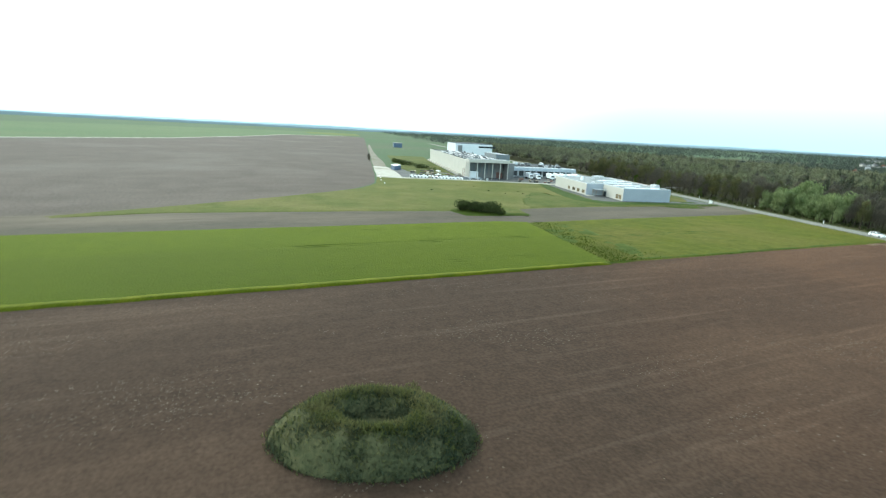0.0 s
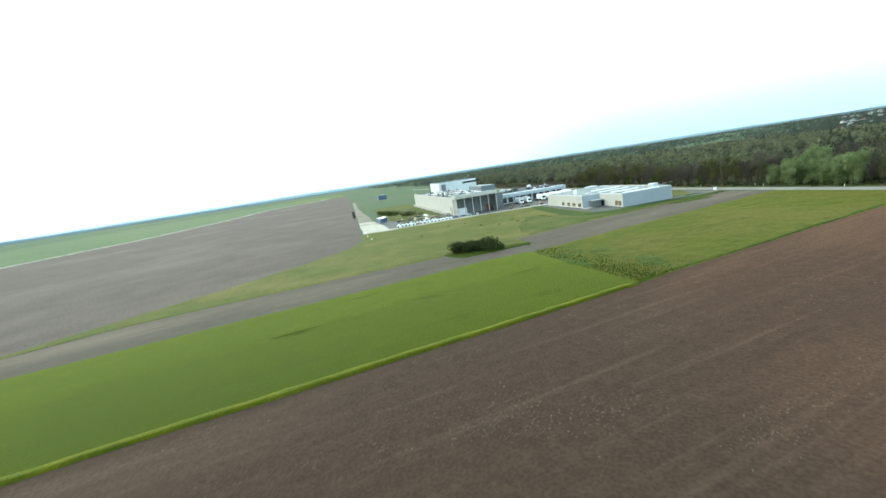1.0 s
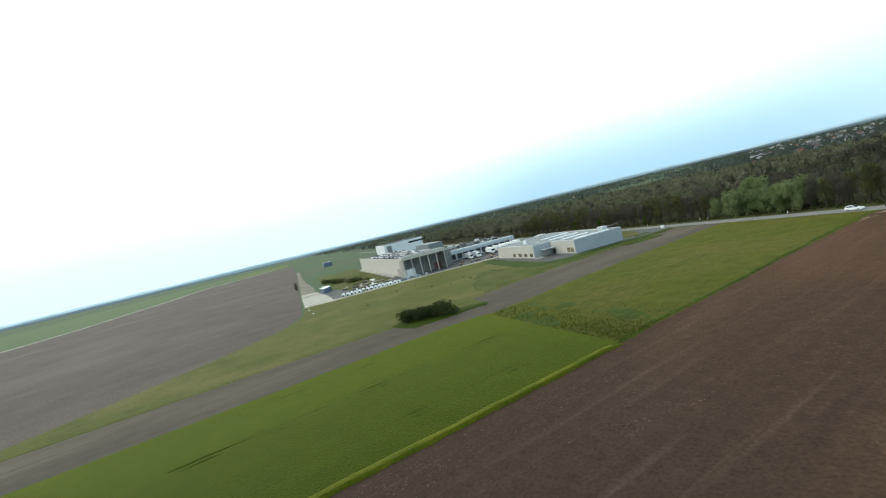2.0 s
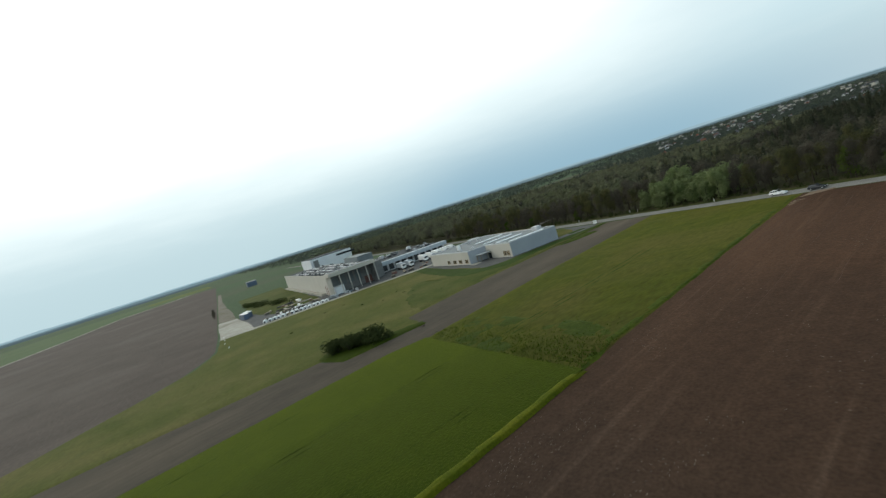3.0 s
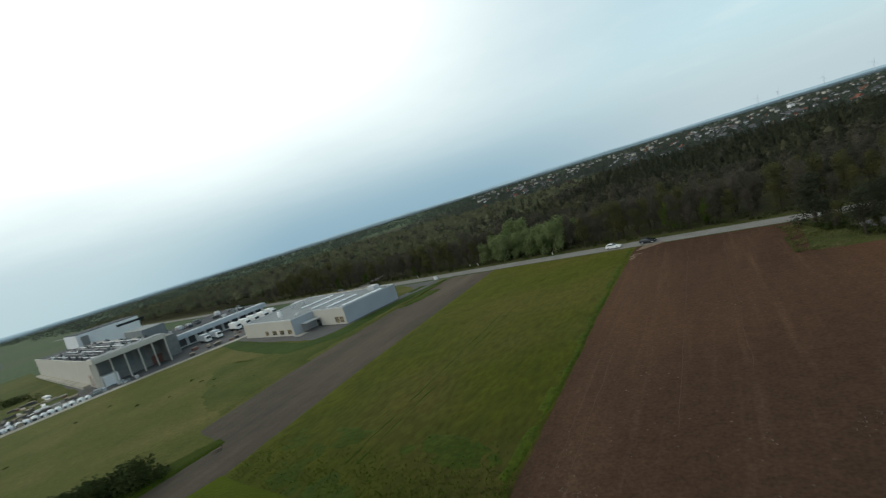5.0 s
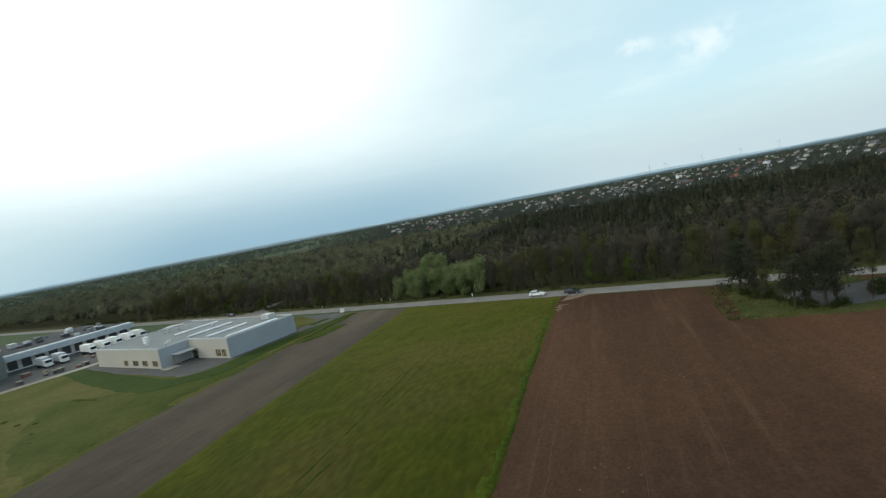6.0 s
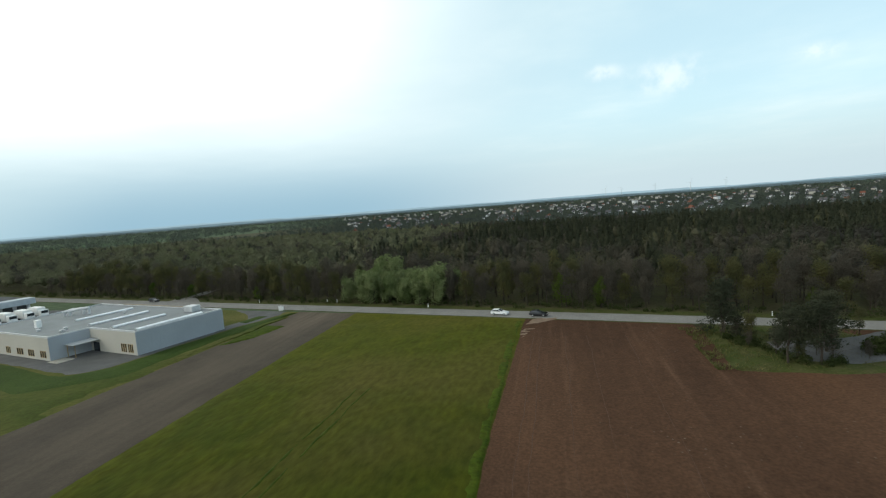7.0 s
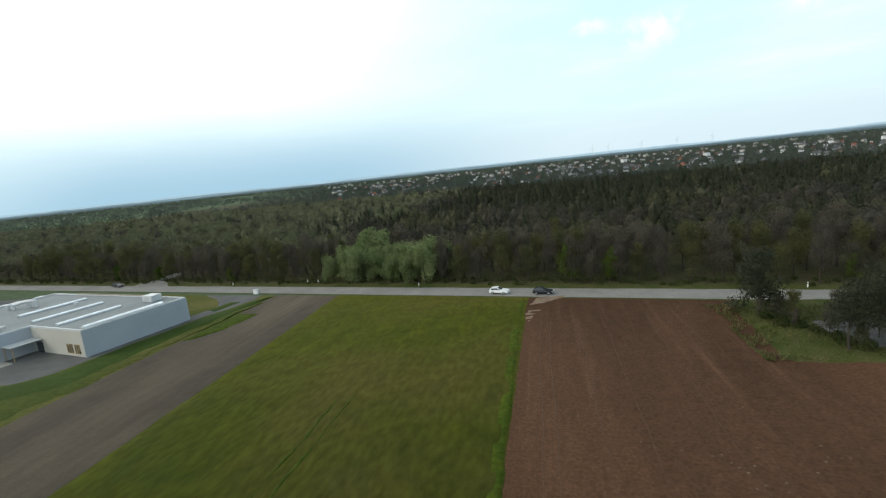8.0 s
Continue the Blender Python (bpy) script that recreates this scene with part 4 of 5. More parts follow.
def build_mound():
    cx, cy = 41.6, -169.7
    ax = Vector((5.9, 15.6, 0)).normalized()
    ay = Vector((-ax.y, ax.x, 0))
    n, rings = 64, 18
    verts, faces = [], []
    for i in range(rings + 1):
        s = i / rings
        for k in range(n):
            a = 2 * math.pi * k / n
            R = 1 + 0.07 * noise.noise((math.cos(a) * 1.5, math.sin(a) * 1.5, 2.2))
            p = Vector((cx, cy, 0)) + ax * math.cos(a) * 9.0 * R * s + ay * math.sin(a) * 5.8 * R * s
            if s < 0.5:
                h = 1.0 + 1.8 * math.sin(s / 0.5 * math.pi / 2) ** 2
            else:
                h = 2.8 * math.cos((s - 0.5) / 0.5 * math.pi / 2) ** 0.8
            h += 0.28 * noise.noise((p.x * 0.6, p.y * 0.6, 1.0)) * min(1, (1 - s) * 4)
            verts.append((p.x, p.y, h if i < rings else -0.1))
    for i in range(rings):
        for k in range(n):
            a, b = i * n + k, i * n + (k + 1) % n
            faces.append((a, a + n, b + n, b))
    faces.append(tuple(range(n)))
    t = empty("grassy_mound", None, "overgrown oval earth mound with a hollow top", "mound")
    body = link_mesh("earth", verts, faces, M["mound_earth"], t, smooth=True)
    rng = random.Random(8)
    gv, gf = [], []
    for _ in range(17000):
        a, s = rng.uniform(0, 6.28), math.sqrt(rng.uniform(0.02, 1.08))
        p = Vector((cx, cy, 0)) + ax * math.cos(a) * 9.0 * s + ay * math.sin(a) * 5.8 * s
        h = 0.0 if s > 1 else (1.0 + 1.8 * math.sin(s / 0.5 * math.pi / 2) ** 2 if s < 0.5 else 2.8 * math.cos((s - 0.5) / 0.5 * math.pi / 2) ** 0.8)
        l = rng.uniform(0.15, 0.4) * (1.5 if 0.40 < s < 0.60 or s > 0.92 else 1.0)
        d = Vector((rng.gauss(0, .8), rng.gauss(0, .8), 1)).normalized() * l
        w = Vector((rng.uniform(-1, 1), rng.uniform(-1, 1), 0)) * 0.16
        o = p + Vector((0, 0, h - 0.08))
        b = len(gv)
        gv += [o - w, o + w, o + d]
        gf.append((b, b + 1, b + 2))
    link_mesh("grass", gv, gf, M["mound_grass"], t)
    gv, gf = [], []
    for _ in range(9000):
        a, s = rng.uniform(0, 6.28), rng.choice((rng.gauss(0.5, 0.07), rng.gauss(0.5, 0.07), rng.uniform(0.5, 1.06)))
        p = Vector((cx, cy, 0)) + ax * math.cos(a) * 9.0 * s + ay * math.sin(a) * 5.8 * s
        h = 0.0 if s > 1 else (1.0 + 1.8 * math.sin(s / 0.5 * math.pi / 2) ** 2 if s < 0.5 else 2.8 * math.cos((s - 0.5) / 0.5 * math.pi / 2) ** 0.8)
        d = Vector((rng.gauss(0, .8), rng.gauss(0, .8), 0.8)).normalized() * rng.uniform(0.3, 0.7)
        w = Vector((rng.uniform(-1, 1), rng.uniform(-1, 1), 0)) * 0.10
        o = p + Vector((0, 0, h - 0.02))
        b = len(gv)
        gv += [o - w, o + w, o + d]
        gf.append((b, b + 1, b + 2))
    link_mesh("dry_grass", gv, gf, M["dry_tufts"], t, "yellowish dry grass on the rim")
    q = Vector((cx, cy, 0)) + ay * 4.6 + ax * 3.2
    v, f = clump_cloud(rng, [(q.x, q.y, 1.9), (q.x + 0.9, q.y + 0.4, 1.5)], [(0.9, 0.9, 1.0), (0.8, 0.8, 0.8)], 320, 0.34, 0.5, 0.6)
    shrub = tagged(link_mesh("shrub", v, f, M["twigs_green"]), "small yellowish shrub on the mound's rim", "shrub")


build_bushes()
build_mound()


# ---- cars on the road ----
def build_car(name, x, lane, paint, label):
    p = on_road(x, lane, 0.2)
    m = Matrix.Translation(p) @ Matrix.Rotation(math.atan2(-ALONG.y, -ALONG.x), 4, "Z")
    car = empty(name, m, label, "car")
    bm = bmesh.new()
    prof = [(-2.15, 0.35), (-2.2, 0.75), (-2.05, 1.0), (-1.75, 1.42), (-0.2, 1.5), (0.75, 1.02), (1.95, 0.82), (2.2, 0.6), (2.18, 0.3)]
    l = [bm.verts.new((a, -0.86 + (0.14 if z > 1.2 else 0), z)) for a, z in prof]
    r = [bm.verts.new((a, 0.86 - (0.14 if z > 1.2 else 0), z)) for a, z in prof]
    for k in range(len(prof)):
        j = (k + 1) % len(prof)
        bm.faces.new((l[k], l[j], r[j], r[k]))
    bm.faces.new(l[::-1])
    bm.faces.new(r)
    bmesh.ops.recalc_face_normals(bm, faces=bm.faces)
    part("body", bm, paint, car)
    for sgn in (-1, 1):
        bm = bmesh.new()
        y = sgn * 0.8
        q = [(-1.75, 1.05, 0.03), (-1.55, 1.36, -0.05), (-0.25, 1.42, -0.05), (0.5, 1.05, 0.03)]
        vs = [bm.verts.new((a, y + sgn * (0.055 + o), z)) for a, z, o in q] + [bm.verts.new((a, y + sgn * (0.02 + o), z)) for a, z, o in q]
        bm.faces.new(vs[:4])
        bm.faces.new(vs[4:])
        for k in range(4):
            bm.faces.new((vs[k], vs[(k + 1) % 4], vs[4 + (k + 1) % 4], vs[4 + k]))
        part("side_window", bm, M["glass"], car)
    bm = bmesh.new()
    vs = [bm.verts.new(v) for v in ((-0.14, -0.66, 1.49), (-0.14, 0.66, 1.49), (0.72, 0.72, 1.06), (0.72, -0.72, 1.06))]
    lo = [bm.verts.new((v.co.x - 0.02, v.co.y, v.co.z - 0.05)) for v in vs]
    bm.faces.new(vs)
    bm.faces.new(lo[::-1])
    for k in range(4):
        bm.faces.new((vs[k], lo[k], lo[(k + 1) % 4], vs[(k + 1) % 4]))
    part("windscreen", bm, M["glass"], car)
    for wx in (-1.35, 1.35):
        for sgn in (-1, 1):
            w = part("wheel", tube(bmesh.new(), (wx, sgn * 0.68, 0.32), (wx, sgn * 0.9, 0.32), 0.32, 0.32, 14), M["black"], car)
            part("rim", tube(bmesh.new(), (wx, sgn * 0.89, 0.32), (wx, sgn * 0.915, 0.32), 0.19, 0.17, 10), M["metal_pale"], w)
    for sgn in (-1, 1):
        box_part("headlight", (2.08, 2.2, sgn * 0.62 - 0.16, sgn * 0.62 + 0.16, 0.58, 0.74), M["skylight"], car)
    return car


build_car("car", -6.3, -1.7, M["car_white"], "white hatchback driving on the country road")
build_car("car", -146, 1.6, M["car_dark"], "dark car standing at the side road junction")
build_car("car", 3.6, -1.7, M["car_dark"], "dark saloon car driving on the country road")


# ---- wooded corner by the road ----
def build_copse():
    patch("copse_ground", [(37, -0.5), (35.2, -14), (34.3, -29), (48, -30.5), (66, -27), (95, -22)], [(60, -3), (60, -8), (62, -12), (64, -13), (80, -14), (96, -16)], 50, 16, 0.3,
          M["verge"], 0.15, 0.5, "rough yellow-green grass under the pines", category="grass")
    patch("lay_by", [(43.5, -19.5), (46, -25.6), (52, -26.3), (58, -25.2), (64, -21.5), (70.5, -15.5), (80, -10.5)], [(43.8, -14.2), (49, -13.2), (56, -11.8), (62, -9.8), (66, -7.6), (69, -7.0), (72, -7.6)],
          40, 10, 0.5, M["gravel"], 0.04, 0.6, "pale gravel lay-by opening onto the road", category="path")
    rng = random.Random(31)
    plant("pine", 38.7, -9.8, rng, 1.35, "pines in the roadside corner", 0.15)
    for x, y, sc in ((43.1, -25.9, 1.08), (47.3, -26.6, 1.12), (45.4, -23.4, 1.0), (51.0, -20.5, 1.0), (53.5, -14.5, 1.0)):
        plant("open_pine", x, y, rng, sc, "pines in the roadside corner", 0.15)
    for x, y, kind, sc in ((41.4, -14.4, "budding", 0.50), (40.2, -12.4, "bare", 0.50), (42.6, -13.0, "budding", 0.42), (38.2, -11.4, "bare", 0.40), (40.6, -17.0, "bare", 0.34),
                           (43.2, -21.4, "bare", 0.44), (45.0, -24.9, "budding", 0.40), (49.3, -25.6, "bare", 0.42), (44.6, -18.6, "bare", 0.46), (48.6, -22.4, "bare", 0.40), (55.0, -24.2, "bare", 0.36), (47.0, -16.0, "bare", 0.45), (52.5, -12.6, "budding", 0.46), (57.0, -10.6, "bare", 0.46), (61.5, -9.4, "budding", 0.44), (49.5, -14.0, "bare", 0.42)):
        plant(kind, x, y, rng, sc, "shrubs in the roadside corner", 0.15)
    cs = [(59.1 + rng.uniform(-2.2, 2.2), -20.7 + rng.uniform(-1.6, 1.6), rng.uniform(0.8, 2.6)) for _ in range(12)]
    leafy_mass("shrub", 71, cs, [(1.4, 1.4, 1.1)] * 12, 1500, 0.4, "shrub", "rounded dark green shrub beside the lay-by", "shrub", 8)
    cs = [(x + rng.uniform(-0.8, 0.8), y + rng.uniform(-0.8, 0.8), rng.uniform(0.3, 1.0)) for x, y in ((40.5, -13.5), (42, -15.2), (39.6, -15.6), (41.6, -17.4), (43.8, -23.8), (45.6, -25.6), (48.6, -26.2), (50.4, -25.4), (42.6, -19.6), (44.4, -21.8), (38.6, -12.4), (46.6, -23.0)) for _ in range(3)]
    leafy_mass("bramble", 72, cs, [(1.0, 1.0, 0.7)] * len(cs), 2600, 0.34, "shrub", "low dark bramble under the pines", "bush", 14)


build_copse()


# ---- yard beside the works ----
def build_yard():
    rng = random.Random(41)
    # row of white domed hutches
    p, q = Vector((-183.5, -88.0, 0.06)), Vector((-172.3, -61.5, 0.06))
    proto = empty("storage_hutch", None, "white domed plastic hutch in a long row", "hutch", "row of white hutches")
    bm = bmesh.new()
    n, rings = 14, 5
    vr = []
    for i in range(rings + 1):
        a = math.pi / 2 * i / rings
        vr.append([bm.verts.new((1.05 * math.cos(a * 0.93) * math.cos(2 * math.pi * k / n), 1.05 * math.cos(a * 0.93) * math.sin(2 * math.pi * k / n), 0.75 + 0.85 * math.sin(a))) for k in range(n)])
    base = [bm.verts.new((1.05 * math.cos(2 * math.pi * k / n), 1.05 * math.sin(2 * math.pi * k / n), -0.1)) for k in range(n)]
    for lo, hi in zip([base] + vr[:-1], vr):
        for k in range(n):
            bm.faces.new((lo[k], lo[(k + 1) % n], hi[(k + 1) % n], hi[k]))
    bm.faces.new(vr[-1])
    part("shell", bm, M["white"], proto)
    box_part("opening", (0.85, 1.08, -0.4, 0.4, -0.05, 0.85), M["metal_dark"], proto)
    for k in range(15):
        m = Matrix.Translation(p.lerp(q, k / 14) + Vector((rng.uniform(-.2, .2), rng.uniform(-.2, .2), 0))) @ Matrix.Rotation(-0.6 + rng.uniform(-.2, .2), 4, "Z") @ Matrix.Scale(0.95 * rng.uniform(0.92, 1.05), 4)
        if k == 0:
            proto.matrix_basis = m
        else:
            copy_thing(proto, m)
    # stacks of beams and slabs
    for k in range(26):
        a, b = rng.uniform(2, 42), rng.uniform(-32, -9)
        x, y = along(a, b)
        l, w, h = rng.uniform(2.5, 9), rng.uniform(0.8, 1.8), rng.uniform(0.4, 1.3)
        mat = rng.choice(("timber", "concrete", "white", "metal_pale", "stone"))
        st = empty("beam_stack", Matrix.Translation((x, y, 0.1)) @ Matrix.Rotation(radians(TURN) + 1.57 + rng.choice((0, 0, 1.57)) + rng.uniform(-.15, .15), 4, "Z"),
                   "stack of pale beams stored in the yard", "building material", "material stacks")
        rows = max(1, int(h / 0.35))
        for r in range(rows):
            for c in range(3):
                y0 = -w / 2 + c * w / 3
                box_part("beam", (-l / 2 + rng.uniform(0, .3), l / 2 - rng.uniform(0, .3), y0 + 0.03, y0 + w / 3 - 0.03, -0.15 + r * 0.36, 0.18 + r * 0.36), M[mat], st)
    # parked lorry, cabins, blue shed
    for x, y, turn in ((-233, -83, 0.2), (-238, -79.5, 0.2)):
        t = empty("site_cabin", Matrix.Translation((x, y, 0.1)) @ Matrix.Rotation(radians(TURN) + turn, 4, "Z"), "blue and white portable site cabin", "cabin")
        box_part("body", (-4.5, 4.5, -1.3, 1.3, 0.0, 2.7), M["blue"], t, "", 0.05)
        box_part("roof", (-4.7, 4.7, -1.45, 1.45, 2.704, 3.0), M["white"], t, "", 0.04)
        for wx in (-3, 0, 3):
            box_part("window", (wx - 0.8, wx + 0.8, -1.36, -1.303, 1.1, 2.1), M["white"], t)
    shed = empty("blue_shed", Matrix.Translation((-636, 46, 0)) @ Matrix.Rotation(radians(TURN), 4, "Z"), "long dark blue shed out in the fields", "shed")
    box_part("wall", (-15, 15, -6, 6, -0.2, 6.0), M["blue"], shed)
    box_part("roof", (-15.4, 15.4, -6.4, 6.4, 6.004, 6.4), M["roof_grey"], shed)
    # shrubs beside the track
    for i, (x, y, n) in enumerate(((-276, -60, 9), (-240, -58, 5), (-300, -60, 6))):
        c = [(x + rng.uniform(-9, 9), y + rng.uniform(-4, 4), rng.uniform(0.8, 2.0)) for _ in range(n)]
        leafy_mass("shrub", 60 + i, c, [(2.6, 2.6, 1.9)] * n, 900, 0.6, "shrub", "dark green shrubs beside the yard track", "shrub", n)
    for x, y, sc in ((-300, -83.2, 0.45), (-311, -80.8, 0.4), (-322, -78.2, 0.5), (-334, -75.2, 0.42)):
        plant("bare", x, y, rng, sc, "bare trees beside the track")
    for x, y in ((-187.6, -106), (-176, -108.5), (-166, -111), (-152, -113)):
        bm = bmesh.new()
        bmesh.ops.create_icosphere(bm, subdivisions=1, radius=0.32)
        for v in bm.verts:
            v.co *= rng.uniform(0.8, 1.15)
        st = part("marker_stone", bm, M["white"])
        st.matrix_basis = Matrix.Translation((x, y, 0.25))
        tagged(st, "white painted marker stone at the field edge", "stone", "marker stones")


def build_lorry(x, y, turn, paint, label):
    t = empty("lorry", Matrix.Translation((x, y, 0.07)) @ Matrix.Rotation(turn, 4, "Z"), label, "lorry", "parked lorries")
    box_part("cargo_box", (-4.2, 2.2, -1.25, 1.25, 1.05, 3.7), M[paint], t, "", 0.06)
    cab = part("cab", box(bmesh.new(), 2.35, 4.3, -1.2, 1.2, 0.6, 3.0, 0.18), M["white"], t)
    box_part("windscreen", (4.27, 4.33, -1.0, 1.0, 1.8, 2.7), M["glass"], cab)
    box_part("chassis", (-4.2, 4.2, -0.5, 0.5, 0.6, 1.0), M["metal_dark"], t)
    for wx in (-3.2, -2.0, 3.3):
        for sg in (-1, 1):
            part("wheel", tube(bmesh.new(), (wx, sg * 0.85, 0.5), (wx, sg * 1.2, 0.5), 0.5, 0.5, 12), M["black"], t)
    return t


build_yard()
for a, b, turn in ((11, 42, 0), (10, 46.5, 0), (11, 56, 0), (10.5, 60.5, 0), (11, 65, 0), (10, 69.5, 0), (11, 74, 0)):
    x, y = along(a, b)
    build_lorry(x, y, math.atan2(-ALONG.y, -ALONG.x), "white" if b > 50 else "canopy_blue", "white box lorry parked at the loading bays")
for a, b in ((-16, 70), (-17, 74.5), (-16, 79)):
    x, y = along(a, b)
    build_lorry(x, y, math.atan2(-ALONG.y, -ALONG.x) + 0.4, "white", "white box lorry parked across the yard")


def build_yard_clutter():
    rng = random.Random(58)
    for k in range(14):
        x, y = along(rng.uniform(-9, -3), rng.uniform(-4, 10))
        l, w, h = rng.uniform(1.6, 3.4), rng.uniform(1.0, 1.8), rng.uniform(0.5, 1.5)
        t = empty("sheet_stack", Matrix.Translation((x, y, 0.08)) @ Matrix.Rotation(radians(TURN) + rng.choice((0, 1.57)) + rng.uniform(-.2, .2), 4, "Z"),
                  "pallet of pale grey sheets before the porch", "building material", "sheet stacks")
        box_part("pallet", (-l / 2, l / 2, -w / 2, w / 2, -0.1, 0.14), M["timber"], t)
        for r in range(max(1, int(h / 0.3))):
            e = rng.uniform(0, 0.12)
            box_part("sheet", (-l / 2 + e, l / 2 - e, -w / 2 + 0.05, w / 2 - 0.05, 0.144 + r * 0.3, 0.42 + r * 0.3), M[("metal_pale", "roof_grey", "canopy_blue")[k % 3]], t)
    for k in range(34):
        x, y = along(rng.uniform(-12, 40), rng.uniform(-34, -6)) if k % 3 else along(rng.uniform(-14, 6), rng.uniform(28, 62))
        s = rng.uniform(0.4, 1.2)
        t = empty("crate", Matrix.Translation((x, y, 0.1)) @ Matrix.Rotation(rng.uniform(0, 3), 4, "Z"), "wooden storage crate standing in the works yard", "crate", "yard crates")
        box_part("box", (-s, s, -s * 0.7, s * 0.7, -0.1, s), M[("timber", "stone", "metal_dark", "red")[k % 4]], t, "", 0.03)
        box_part("lid", (-s - 0.04, s + 0.04, -s * 0.7 - 0.04, s * 0.7 + 0.04, s + 0.004, s + 0.1), M["timber"], t)


build_yard_clutter()


# ---- small things along the road ----
def build_roadside():
    for x, d, h, lbl in ((-76.3, -4.3, 1.3, "white roadside distribution cabinet"),):
        p = on_road(x, d, 0.05)
        t = empty("roadside_cabinet", Matrix.Translation(p), lbl, "cabinet")
        box_part("body", (-0.7, 0.7, -0.35, 0.35, 0, h), M["white"], t, "", 0.03)
        box_part("lid", (-0.75, 0.75, -0.4, 0.4, h + .004, h + 0.08), M["metal_pale"], t)
    for x, d in ((-68.8, 8.6), (-64.9, 8.6), (-30, 5.0), (-95, 5.0), (52, 5.0)):
        p = on_road(x, d, 0.05)
        t = empty("marker_post", Matrix.Translation(p), "white plastic roadside marker post", "post", "marker posts")
        box_part("post", (-0.09, 0.09, -0.07, 0.07, 0, 1.05), M["white"], t)
        box_part("band", (-0.095, 0.095, -0.075, 0.075, 0.75, 0.9), M["black"], t)
    patch("pale_corner", [(0.2, 1.5), (0.8, 4.5), (1.5, 7.5)], [(2.6, 2.2), (5.5, 5.0), (9.5, 7.2)], 24, 9, 0.13, M["pale_dirt"], 0.10, 1.3, "pale dry dirt at the field corner", category="dirt")
    patch("pale_corner", [(-0.4, -10), (0.0, -6), (0.6, -2.5)], [(0.4, -9.8), (2.0, -5.0), (3.4, -1.8)], 24, 9, 0.13, M["pale_dirt"], 0.10, 1.3, "pale worn dirt along the field edge", category="dirt")
    for dx in (0.0, 1.9):
        patch("tyre_track", [(-25.9 + dx, -95), (-25.6 + dx, -60), (-25.0 + dx, -38)], [(-25.3 + dx, -95), (-25.0 + dx, -60), (-24.5 + dx, -38)], 60, 4, 0.25, M["rank_grass"], 0.10, 0.35,
              "dark tyre track pressed into the meadow", category="track", edge_z=0.16)
    # side road into the forest, opposite the hall
    patch("side_road", [(-142, 44), (-139, 52), (-140, 75)], [(-118, 38), (-132, 50), (-135, 74)], 20, 5, 0.26, M["asphalt"], 0.0, 0.2, "short grey side road into the forest", category="road")
    # lawn strip and grass island round the hall's apron
    patch("lawn", [(-153, -23), (-120, -37), (-90, -47), (-75, -36), (-73, -10), (-71, 5), (-69.3, 20)], [(-149, -17.5), (-119, -27), (-91.5, -35), (-85.5, -30), (-83.5, -18), (-78.5, 1), (-71.5, 16)],
          60, 6, 0.40, M["lawn"], 0.08, 0.5, "fresh green lawn strip round the apron", category="grass")
    patch("lush_pasture", [(-72.8, -80), (-73.2, -66), (-73, -48), (-72.6, -30), (-71.5, -12), (-70.0, 4), (-69.0, 14)], [(-88, -73), (-108, -60), (-122, -46), (-92, -44), (-76, -30), (-74, -8), (-71.8, 10)], 60, 14, 0.33, M["lush"], 0.08, 1.4,
          "lush dark green pasture beside the hall", category="grass")
    patch("grass_bay", [(-70.6, -15), (-70.8, -4), (-70.0, 4.5)], [(-69.8, -14.6), (-65.0, -8.5), (-63.4, 2.6)], 20, 8, 0.34, M["edge_grass"], 0.06, 0.8, "bright grass tongue beside the tilled strip", category="grass")
    patch("grass_island", [(-82, 7), (-80.5, 15)], [(-77.5, 5), (-75, 14.5)], 12, 5, 0.42, M["lawn"], 0.04, 0.3, "small grass island in the apron", category="grass")
    for x, w, y0 in ((2.4, 0.22, -95), (4.0, 0.22, -95), (9.0, 0.15, -70), (13.5, 0.16, -88), (21.0, 0.18, -75)):
        patch("wheel_track", [(x, y0), (x + 0.1, -40), (x, -8)], [(x + w, y0), (x + 0.1 + w, -40), (x + w, -8)], 60, 3, 0.14, M["wheel_soil"], 0.01, 0.3,
              "faint pressed wheel track along the ploughed field", category="track", edge_z=0.07)
    for x in (-26.6, -28.2, -8.7, -10.3, -42.6):
        patch("tramline", [(x, -170), (x, -106)], [(x + 0.3, -170), (x + 0.3, -106)], 60, 3, 0.44, M["rank_grass"], 0.10, 0.25, "dark tramline in the green crop", category="track", edge_z=0.36)
    rt = np.random.RandomState(12)
    patch("rough_grass", [(-1.2, -107.0), (-10, -105.5), (-22, -103), (-46, -98.8)], [(-2.0, -93), (-10, -88), (-22, -86), (-44, -84)], 70, 24, 0.20, M["rank_grass"], 0.20, 1.2,
          "darker rank grass between crop and meadow", 0.10, category="grass")
    patch("field_edge", [(-3.2, -104), (-2.6, -60), (-3.0, -30), (-2.2, 5)], [(-0.9, -104), (-1.1, -60), (-1.0, -30), (-0.6, 5)], 90, 6, 0.24, M["edge_grass"], 0.09, 0.55,
          "bright grassy edge of the meadow", category="grass")
    # straw stubble left on the ploughed field
    V = []
    for _ in range(62000):
        x, y = rt.uniform(1, 110), -250 + 165 * rt.rand()
        k = noise.noise((x * 0.11, y * 0.045, 4.0)) + 0.5 * noise.noise((x * 0.5, y * 0.2, 9.0))
        if k < 0.12 + 0.5 * rt.rand():
            continue
        x = round(x / 1.4) * 1.4 + rt.normal() * 0.36
        a = 1.57 + rt.normal() * 0.5
        l, w = rt.uniform(0.08, 0.22), rt.uniform(0.03, 0.06)
        dx, dy = math.cos(a) * l, math.sin(a) * l
